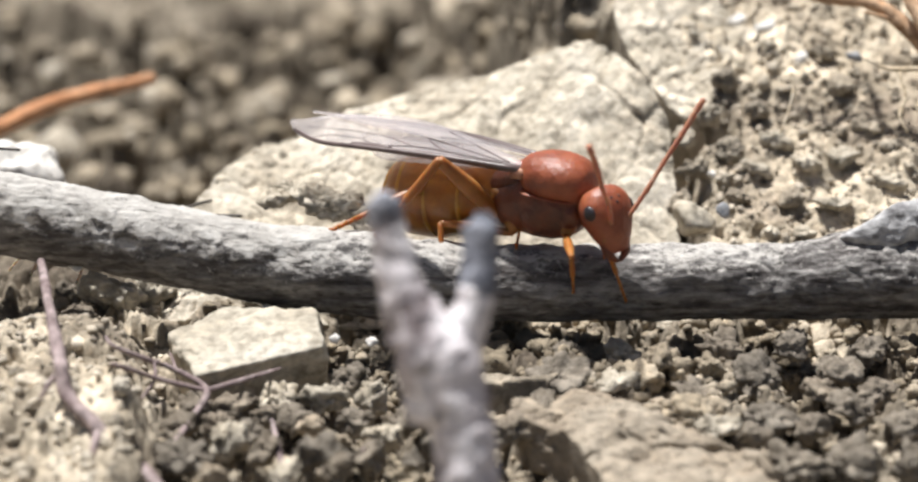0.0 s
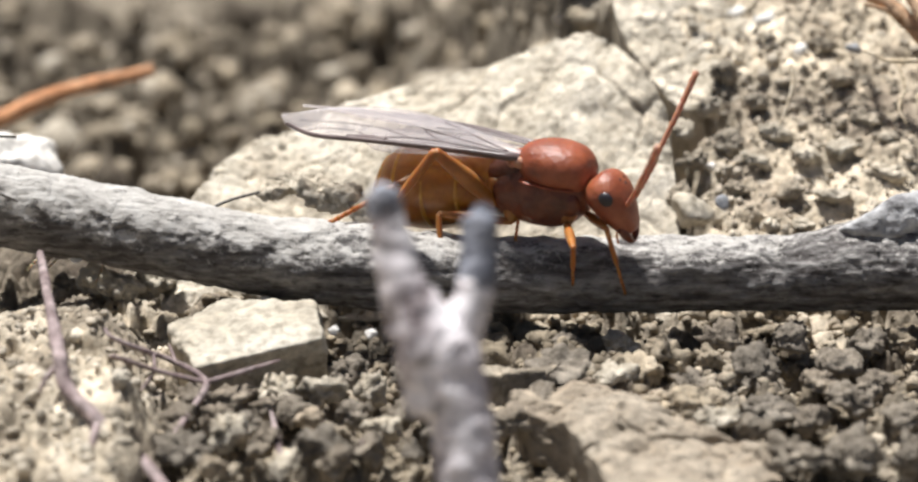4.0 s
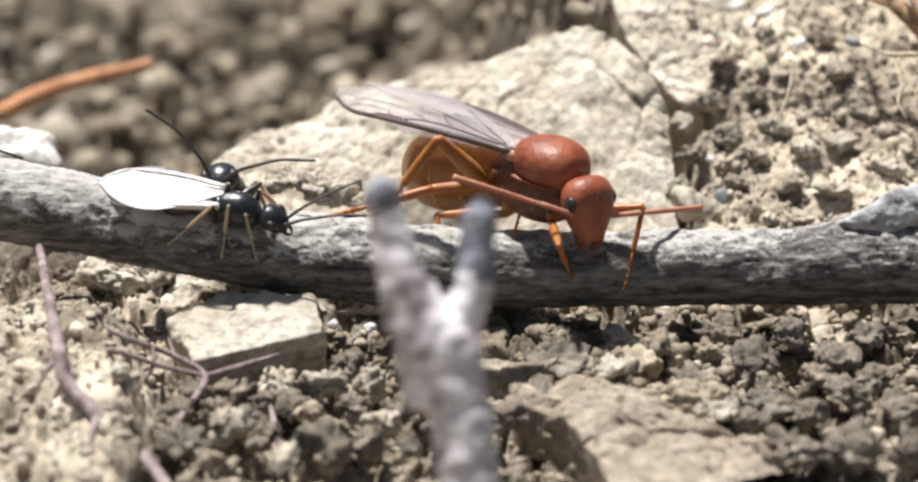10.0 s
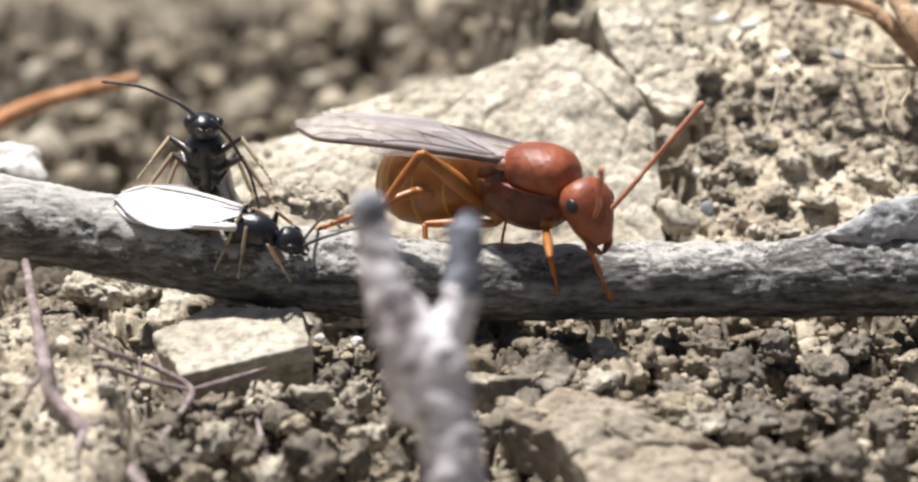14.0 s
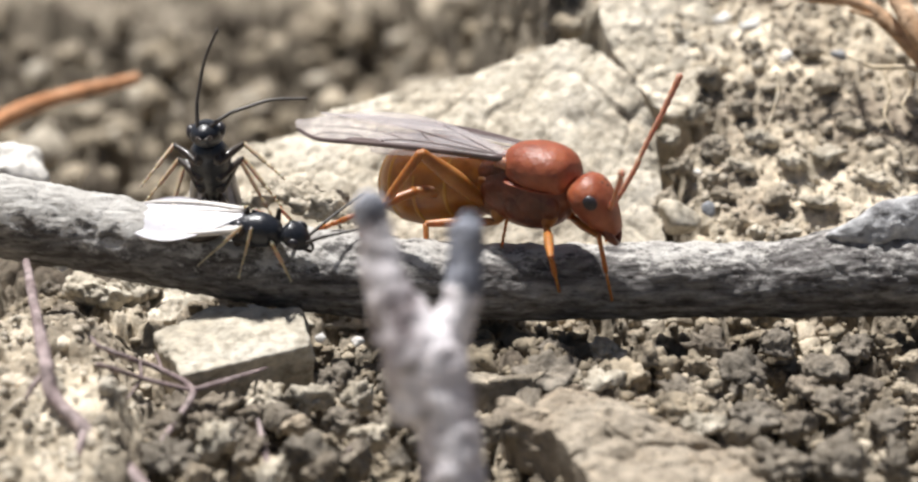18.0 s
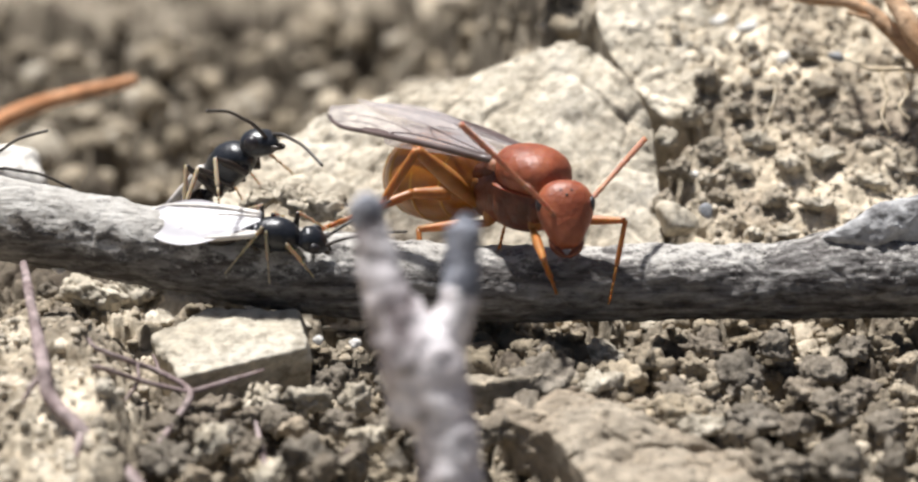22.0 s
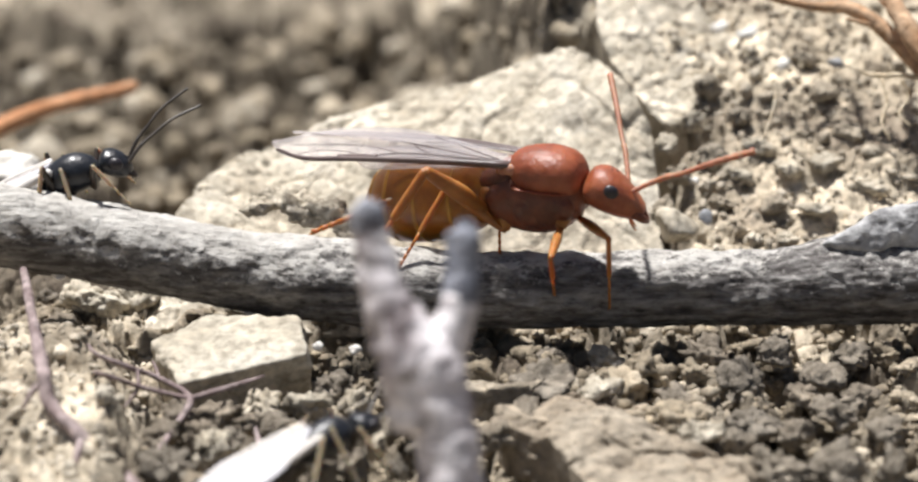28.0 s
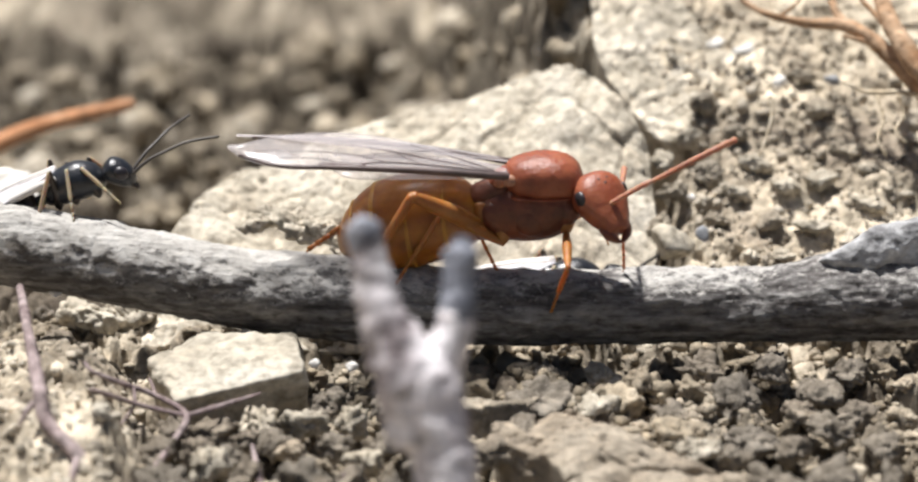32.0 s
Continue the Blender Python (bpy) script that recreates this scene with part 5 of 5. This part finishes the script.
NEAR_FEELER = [
    (0, 3.96, -5.21, 4.85),
    (1, 6.16, -5.12, 4.9),
    (2, 4.4, -5.84, 4.35),
    (3, 6.39, -5.22, 4.75),
    (6, 4.8, -5.82, 4.53),
    (7, 4.18, -6.04, 4.17),
    (7.2, 3.47, -5.45, 4.07),
    (7.5, 0.9, -3.73, 3.04),
    (8, 0.5, -3.89, 2.92),
    (8.4, 3.81, -6.25, 2.3),
    (9, 4.81, -5.78, 4.38),
    (9.8, 3.11, -5.56, 3.83),
    (10, -0.07, -3.19, 2.79),
    (10.5, 1.73, -5.19, 3.47),
    (11, 2.12, -6.2, 2.83),
    (12, 1.74, -5.17, 4.16),
    (12.5, 2.2, -5.47, 3.27),
    (13, 5.01, -5.72, 4.52),
    (14, 4.72, -6.14, 4.43),
    (14.3, 3.52, -5.8, 3.92),
    (14.5, 0.16, -3.2, 2.26),
    (15.5, 3.48, -5.74, 3.88),
    (17, 6.25, -6.22, 3.59),
    (18, 5.29, -6, 4.32),
    (18.6, 3.52, -5.61, 4.12),
    (19, 0.22, -3.49, 3.31),
    (20, 0.12, -4.01, 2.99),
    (20.5, 2.53, -6.02, 2.91),
    (21, 1.13, -3.35, 4.79),
    (22, 0.64, -3.75, 5.15),
    (23, 1.44, -6.24, 3.32),
    (23.5, -0.33, -2.11, 2.24),
    (24, 0.36, -5.09, 4.41),
    (24.5, 2.49, -5.85, 4.19),
    (25, 3.87, -6.12, 4.51),
    (25.5, 6.24, -6.11, 4.33),
    (27.5, 7.63, -4.67, 5.39),
    (28, 9.41, -3.76, 4.57),
    (28.5, 8.6, -3.26, 5.8),
    (29, 10.28, -0.88, 4.35),
    (29.5, 9.8, -2.55, 3.94),
    (30, 8.2, -0.51, 6.69),
    (30.5, 7.83, -0.41, 6.59),
    (31, 7.6, -4.36, 4.87),
    (31.5, 8.3, -0.59, 6.78),
    (32, 9.61, -1.89, 5.09),
]
# seconds, the lift of the folded wings and their turn to the side, in degrees
QUEEN_WINGS = [(0, -0.5, 3), (3, -1, 3), (8, 0, 3), (9, 0, 3), (10, -1, 0), (10.5, -2, -2), (11, -3.5, -2), (12, -5, 0), (13, -4, 2), (17, -4.5, 3), (21, -4.5, 3), (22, -3.5, -3), (23, -4.5, -8), (25.5, -5, -9), (27.5, -5, 0), (28, -2, 2), (28.5, 3, 3), (29, 6.5, 3), (32, 7, 3)]
# seconds and the side to which each knee bends
QUEEN_KNEES = [[(0, 0.8, -1.0, 0.6), (9.5, 0.8, -1.0, 0.6), (10, 0.9, 1.0, 1.0), (11, 0.9, 0.6, 0.8), (12, 0.9, 0.4, 0.8), (13, 0.8, -1.0, 0.6), (19, 0.8, -0.6, 0.6), (20, 0.9, 0.2, 0.8), (22, 0.9, 1.0, 1.0), (25, 0.9, 0.9, 1.0), (27.5, 0.9, -0.8, 0.7), (32, 0.9, -0.2, 0.8)],
               [(0, 0, 0.35, 1)], [(0, -0.3, 0.4, 1)], [(0, 0.3, -0.6, 0.8)], [(0, -1.0, -0.5, 0.15), (22, -1.0, -0.5, 0.15), (23.5, -0.7, -0.4, 1.0), (27.5, -1.0, -0.5, 1.0), (32, -1.0, -0.5, 1.0)], [(0, 0, -0.6, 1.2), (25.5, 0, -0.6, 1.2), (27.5, 0, -0.8, 1.4), (32, 0, -0.8, 1.4)]]
# feet: far front, middle, hind, then near front, middle, hind
QUEEN_FEET = [
    [(0, 5.38, -1.72, -1.47), (28.1, 5.38, -1.72, -1.47), (28.8, 6.01, -0.59, 0.04), (32, 6.01, -0.59, 0.04)],
    [(0, 1.85, -0.64, 0), (25.6, 1.85, -0.64, 0), (27.3, 1.87, -0.52, 0.02), (32, 1.87, -0.52, 0.02)],
    [(0, -4.23, -0.37, 0.45), (25.6, -4.23, -0.37, 0.45), (27.3, -4.27, 0.09, 0.51), (32, -4.27, 0.09, 0.51)],
    [(0, 3.68, -1.72, -1.16), (25.6, 3.68, -1.72, -1.16), (27.3, 3.6, -1.7, -1.01), (32, 3.6, -1.7, -1.01)],
    [(0, -0.48, -1.58, -1.83), (23.1, -0.48, -1.58, -1.83), (23.6, -1.56, -1.25, -0.12), (25.6, -1.56, -1.25, -0.12), (27.3, -1.38, -1.28, -0.17), (32, -1.38, -1.28, -0.17)],
    [(0, -2.71, -0.46, 0.28), (25.6, -2.71, -0.46, 0.28), (27.3, -2.4, -1.2, 0.1), (32, -2.4, -1.2, 0.1)],
]
WALKER = [
    (0, -19.97, -1.63, 2.97, 28, 6, -6),
    (4.5, -17.32, -1.93, 2.44, 28, 6, -6),
    (5.5, -15.66, -2.06, 2.03, 28, 8, -6),
    (6, -14.81, -2.08, 1.9, 28, 10, -8),
    (7, -13.24, -1.83, 2.01, 25, 10, -8),
    (8, -12.02, -1.7, 1.91, 25, 12, -8),
    (8.5, -10.46, -1.69, 1.61, 25, 12, -8),
    (9, -9.49, -1.71, 1.37, 28, 10, -10),
    (9.5, -7.8, -1.62, 1.08, 28, 10, -10),
    (10, -7.01, -1.45, 1.06, 28, 10, -10),
    (11, -6.94, -1.59, 0.94, 28, 10, -12),
    (11.5, -6.34, -1.86, 0.57, 30, 12, -16),
    (12, -5.57, -1.79, 0.54, 30, 12, -16),
    (12.5, -5.38, -1.55, 0.74, 30, 12, -12),
    (13, -4.89, -1.59, 0.64, 32, 12, -12),
    (14, -6.03, -1.53, 0.85, 30, 12, -10),
    (14.5, -6.05, -1.65, 0.76, 30, 12, -10),
    (16.5, -6.17, -1.6, 0.81, 30, 4, -8),
    (17, -6.17, -1.53, 0.88, 30, 4, -6),
    (18, -5.93, -1.52, 0.85, 30, 4, -8),
    (19, -5.92, -1.41, 0.93, 30, 4, -8),
    (20, -5.67, -1.22, 0.99, 30, 4, -8),
    (21, -5.2, -1.47, 0.78, 32, 4, -8),
    (22, -5.29, -1.51, 0.76, 32, 4, -10),
    (22.5, -6.56, -2.02, 0.46, 20, 30, -50),
    (23, -8.12, -2.35, -0.66, 0, 44, -62),
    (23.5, -7.46, -8.96, -1.3, 0, 28, -70),
    (24, -7.22, -12.24, -1.5, 0, 38, -84),
    (24.5, -6.34, -14.47, -1.8, 0, 0, -60),
    (25, -6.01, -15.09, -1.8, 0, 4, -55),
    (25.5, -5.96, -15.18, -1.8, 0, 4, -40),
    (26.5, -4.7, -14.59, -1.8, 0, 0, 5),
    (27.5, -3.16, -12.66, -1.6, 0, -4, 34),
    (28, -3.14, -11.48, -1.5, 0, -4, 40),
    (28.5, -3.28, -11.91, -1.5, 0, 0, 34),
    (29, -3.44, -17.3, -2, 0, 0, -10),
    (29.5, -3.72, -17.69, -2.4, 0, 0, -30),
    (32, -3.66, -17.14, -2.4, 0, 0, -30),
]
CLIMBER = [
    (0, -12.53, 2.2, -0.35, 0, 6, -5),
    (3, -12.21, 2.2, -0.54, 0, 6, -5),
    (5.5, -10.71, 2.2, -0.68, 0, 6, -5),
    (6.5, -10.38, 2.2, -0.68, 0, 6, -5),
    (9, -9.5, 2.2, -0.84, 0, -4, -40),
    (9.6, -7.99, 2.2, -0.19, 0, -30, -85),
    (10, -7.8, 2.2, 0.28, 0, -42, -90),
    (10.5, -7.89, 2.2, 0.61, 0, -48, -90),
    (11, -7.95, 2.2, 0.79, 0, -48, -88),
    (12, -8.09, 2.2, 1.17, 0, -50, -92),
    (13, -7.98, 2.2, 1.39, 0, -50, -90),
    (14, -7.93, 2.2, 2.2, 0, -58, -86),
    (16.5, -7.35, 2.2, 1.83, 0, -58, -75),
    (17, -7.84, 2.2, 1.91, 0, -58, -88),
    (18, -7.82, 2.2, 1.94, 0, -58, -88),
    (19, -7.8, 2.2, 1.82, 0, -58, -84),
    (20, -7.81, 2.2, 1.95, 0, -58, -84),
    (21, -7.65, 2.2, 1.95, 0, -55, -66),
    (22, -7.01, 2.2, 1.86, 0, -42, -28),
    (22.5, -7.21, 2.2, 1.52, 0, -45, -70),
    (23, -6.91, 2.2, -0.14, 0, -4, -12),
    (23.4, -5.87, 2.4, -1.27, 0, 5, -5),
    (24, -3.9, 2.6, -1.88, 0, 4, 0),
    (28, 0.94, 3, -2.41, 0, 0, 0),
    (29.5, 3.52, 3, -2.12, 0, -5, 0),
    (30, 3.55, 3, -1.84, 0, -5, 0),
    (30.4, 3.46, 3, -2.29, 0, -5, 0),
    (31, 3.69, 3, -2.35, 0, 0, 0),
    (32, 4.64, 3, -1.72, 0, 0, 6),
]
WATCHER = [
    (0, -19.27, 0.9, 1.94, 0, -10, 5),
    (21, -18.29, 0.9, 2.07, 0, -10, 5),
    (22, -16.96, 0.9, 1.88, 0, -10, 5),
    (23, -13.78, 0.8, 1.69, 0, -10, 0),
    (23.5, -13.48, 0.92, 1.62, 0, -10, -5),
    (24, -12.46, 1.22, 1.91, 0, -30, -20),
    (24.5, -12.32, 1.16, 2, 0, -34, -18),
    (25, -12.46, 1.16, 1.93, 0, -34, -18),
    (25.5, -12.3, 0.91, 1.95, 0, -28, -5),
    (27.5, -11.86, 0.68, 1.96, 0, -18, 5),
    (28, -11.98, 0.68, 2.26, 0, -18, 5),
    (28.5, -11.99, 0.71, 2.31, 0, -20, 4),
    (29, -12.06, 0.8, 2.23, 0, -26, 0),
    (29.5, -12.18, 1.08, 2.23, 0, -34, -14),
    (30, -12.11, 1.11, 2.04, 0, -36, -16),
    (31, -11.94, 0.75, 2.49, 0, -22, 2),
    (31.5, -11.82, 0.75, 2.49, 0, -22, 2),
    (32, -11.73, 0.66, 2.59, 0, -16, 6),
]

# seconds and the places to which the tips of both feelers reach
WALKER_TIPS = ([(8, -7.16, -1.42, 2), (9, -4.55, -1.56, 1.22), (10, -2.01, -1.3, 2.62), (10.5, -3.25, -1.54, 1.8), (11, -3.09, -1.54, 1.7), (12, -2.33, -0.61, 0.45), (13, -2.21, 0.32, 0.79), (14, -4.01, 0.63, 0.57), (14.5, -1.89, -0.28, 1.1), (16.5, -3.61, -0.23, 1.22), (17, -3.22, -0.24, 1.53), (18, -3.02, -0.25, 1.37), (19, -2.58, -0.26, 1.41), (20, -2.35, -0.26, 1.46), (21, -1.94, -0.27, 1.44), (22, -1.94, -0.29, 1.36)],
    [(8, -9.49, -2.54, -0.38), (9, -7.16, -4.2, 0.23), (10, -2.2, -1.79, 1.12), (10.5, -3.31, -2.82, 1.26), (11, -2.9, -1.66, 1.34), (12, -2.78, -3.77, 0.42), (13, 0.29, -1.73, 1.1), (14, -0.87, -1.53, 1.44), (14.5, -0.73, -1.77, 0.82), (16.5, -2.42, -1.69, 0.92), (17, -2.04, -1.71, 1.24), (18, -1.84, -1.72, 1.07), (19, -1.41, -1.74, 1.12), (20, -1.18, -1.75, 1.18), (21, -0.78, -1.77, 1.16), (22, -0.78, -1.77, 1.07)])
CLIMBER_TIPS = ([(10, -4.6, -0.13, 2.35), (10.5, -3.44, 2.04, 2.85), (11, -3.42, 1.87, 2.8), (12, -4.56, 2.35, 4.81), (13, -6.69, 0.44, 5.48), (14, -5.95, 0.69, 0.76), (14.5, -5.54, -0.01, 1.62), (16.5, -4.32, -0.62, 4.17), (17, -7.74, -1.36, 4.62), (18, -3.57, 2.1, 4.55), (19, -4.8, -0.31, 4.02), (20, -3.51, 2.08, 4.57), (21, -4.48, -0.32, 3.74), (22, -3.93, -0.89, 3.04), (22.5, -3.85, 1.5, 2.08), (23, -3.45, -0.83, 2.44)],
    [(10, -9.64, 0.1, 3.6), (10.5, -6.71, -1.15, 3.64), (11, -6.75, -0.51, 4.83), (12, -9.79, 0.07, 4.55), (13, -11.45, 1.4, 4.42), (14, -11.59, 1.29, 5.31), (14.5, -11.36, 0.98, 4.14), (16.5, -10.58, 0.67, 2.87), (17, -9.9, 1.96, 6.04), (18, -7.39, 1.49, 6.51), (19, -10.41, 0.02, 3.54), (20, -10.08, 1.77, 5.79), (21, -10.18, 0.31, 2.44), (22, -7.31, -0.92, 4.74), (22.5, -8.98, 1.75, 5.53), (23, -4.66, -1.27, 2.66)])
WATCHER_TIPS = ([(23, -14.39, 3, 2.6), (23.5, -14.43, 2.56, 2.73), (24, -12.98, 3.18, 3.59), (24.5, -11.46, 2.33, 5.44), (25, -12.67, 2.89, 4.54), (25.5, -10.05, 3.67, 2.44), (27.5, -11.04, 3.49, 3.76), (28, -8.03, 1.82, 5.31), (28.5, -8.8, 1.76, 5.42), (29, -10.42, 2.7, 5.23), (29.5, -12.79, 1.14, 5.55), (30, -11.68, 2.58, 5.29), (31, -8.82, 2.65, 4.66), (31.5, -9.86, 3.49, 4.32), (32, -8.53, 2.98, 4.07)],
    [(23, -8.67, 1.38, 2.22), (23.5, -8.11, 1.4, 2.21), (24, -8.01, 1.84, 4.93), (24.5, -7.75, 1.71, 4.59), (25, -8.76, 1.62, 4.41), (25.5, -7.13, 0.95, 1.79), (27.5, -6.86, 1.46, 3.31), (28, -7.78, 1.65, 4.51), (28.5, -7.32, 1.81, 5.13), (29, -7.84, 1.83, 5.36), (29.5, -9.56, -1.83, 2.68), (30, -9.16, 1.78, 5.56), (31, -6.91, 1.48, 4.03), (31.5, -7.06, 1.18, 3.06), (32, -6.63, 1.54, 4.24)])


def track(rows):
    return lambda t: mm(*blend_rows(rows, t))


def keyed_times(*tables):
    ts = {0.0, 32.0}
    for rows in tables:
        ts |= {float(r[0]) for r in rows}
    return sorted(ts)


def fill(times, gap):
    out = [times[0]]
    for t in times[1:]:
        n = max(1, math.ceil((t - out[-1]) / gap))
        a = out[-1]
        out += [a + (t - a) * k / n for k in range(1, n + 1)]
    return [round(t, 3) for t in out]


def aim(body, base, target, roll=0.0, raised=0.0):
    """A pose at base (mm, in the body's space) whose x axis points to the target in the world."""
    d = body.inverted() @ (Vector(target) * MM) - Vector(base) * MM
    q = d.normalized().to_track_quat("X", "Z")
    m = q.to_matrix().to_4x4()
    m.translation = Vector(base) * MM
    return m @ pose(0, 0, 0, roll, -raised, 0)


HEAD_AT = (1.5, 0, 0.22)


def queen_motion():
    ant, head, gaster, feelers, wings, legs = queen
    body = track(QUEEN)
    times = keyed_times(QUEEN)
    walk(ant, [(t, body(t)) for t in times])
    nod = (lambda t: (lambda q: mm(*HEAD_AT, 0, q[1], q[0]))(blend_rows(QUEEN_HEAD, t)))
    walk(head, [(t, nod(t)) for t in keyed_times(QUEEN_HEAD)])
    for ob, rows, base in ((feelers[0], FAR_FEELER, (1.25, 0.28, 0.32)), (feelers[1], NEAR_FEELER, (1.25, -0.28, 0.32))):
        ts = fill(keyed_times(rows, QUEEN), 0.5)
        walk(ob, [(t, aim(body(t) @ nod(t), base, blend_rows(rows, t))) for t in ts])
    for n, (w, h) in enumerate(wings):
        s = 1 if n == 0 else -1
        walk(w, [(t, mm(-0.95, s * 0.55, 0.85, s * -14, lift, turn)) for t, lift, turn in QUEEN_WINGS])
        walk(h, [(t, mm(-1.15, s * 0.50, 0.72, s * -16, lift - 1, turn + 1)) for t, lift, turn in QUEEN_WINGS])
    walk(gaster, [(t, mm(-2.35, 0, -0.62, 0, 2 * math.sin(t * 0.9) - 3, 1.5 * math.sin(t * 0.53))) for t in range(0, 33, 2)])
    leg_motion(body, legs, lambda n, t: blend_rows(QUEEN_FEET[n], t), fill(times, 0.5),
               lambda n, t: blend_rows(QUEEN_KNEES[n], t))


def male_motion(male, rows, seed, feet_at, rest, tips, size=1.0, skew=0, split=0):
    ant, head, feelers, wings, legs = male
    rng = random.Random(seed)
    path = track(rows)
    ant.scale = (size, size, size)
    body = (lambda t: path(t) @ Matrix.Scale(size, 4))
    times = fill(keyed_times(rows), 0.25)
    walk(ant, [(t, path(t)) for t in keyed_times(rows)])
    held = {}
    spots = {}
    for k, t in enumerate(times):
        b = body(t)
        for n in range(6):
            want = (b @ (Vector(feet_at[n]) * MM)) / MM
            if n not in held or ((want - held[n]).length > 0.45 and (k + n) % 2 == 0) or (want - held[n]).length > 1.0:
                held[n] = want
            spots[n, t] = held[n]
    leg_motion(body, legs, lambda n, t: spots[n, t], times)
    nod = (lambda t: mm(1.15, 0, 0.02, 0, blend_rows(rest, t)[2] + 8 * math.sin(t * 1.7 + seed), 9 * math.sin(t * 0.9 + seed)))
    walk(head, [(t, nod(t)) for t in range(33)])
    for n, a in enumerate(feelers):
        s = 1 if n == 0 else -1
        first, last = tips[n][0][0], tips[n][-1][0]
        keys = []
        t = 0.0
        while t < 32:
            if t < first - 0.4 or t > last + 0.4:
                keys.append((t, mm(0.42, s * 0.16, 0.16, 0, blend_rows(rest, t)[0] + s * split + rng.uniform(-14, 14), skew + s * (blend_rows(rest, t)[1] + rng.uniform(-12, 12)))))
            t += rng.uniform(0.4, 0.9)
        for t in fill([q[0] for q in tips[n]], 0.5):
            keys.append((t, aim(body(t) @ nod(t), (0.42, s * 0.16, 0.16), blend_rows(tips[n], t), 0, 15)))
        if last < 32:
            keys.append((32, mm(0.42, s * 0.16, 0.16, 0, rest[-1][1] + s * split, skew + s * rest[-1][2])))
        walk(a, sorted(keys, key=lambda q: q[0]))


STANDING = [(1.35, 1.0, -0.72), (-0.1, 1.35, -0.78), (-1.5, 1.2, -0.8), (1.35, -1.0, -0.72), (-0.1, -1.35, -0.78), (-1.5, -1.2, -0.8)]
CLINGING = [(0.2, 1.75, -0.9), (-1.0, 1.9, -0.7), (-1.7, 1.5, -0.9), (0.2, -1.75, -0.9), (-1.0, -1.9, -0.7), (-1.7, -1.5, -0.9)]


def motions():
    queen_motion()
    male_motion(walker, WALKER, 1, STANDING, [(0, -50, 16, 20), (7.2, -50, 16, 20), (7.9, -14, 26, 25), (9, -14, 26, 25), (10, -26, 16, 25), (22.3, -26, 16, 25), (23, -30, 25, 15), (32, -30, 25, 15)], WALKER_TIPS)
    male_motion(climber, CLIMBER, 2, CLINGING, [(0, -52, 20, 20), (9, -52, 20, 20), (10, -50, 40, 50), (13.5, -50, 40, 50), (14, -55, 42, 30), (20.5, -55, 42, 30), (22, -40, 30, 20), (32, -30, 25, 20)], CLIMBER_TIPS, 1.25, 28)
    male_motion(watcher, WATCHER, 3, STANDING, [(0, -62, 16, 35), (22.5, -50, 20, 30), (24, -70, 20, 30), (32, -66, 14, 35)], WATCHER_TIPS, 1.15, 0, 24)


motions()
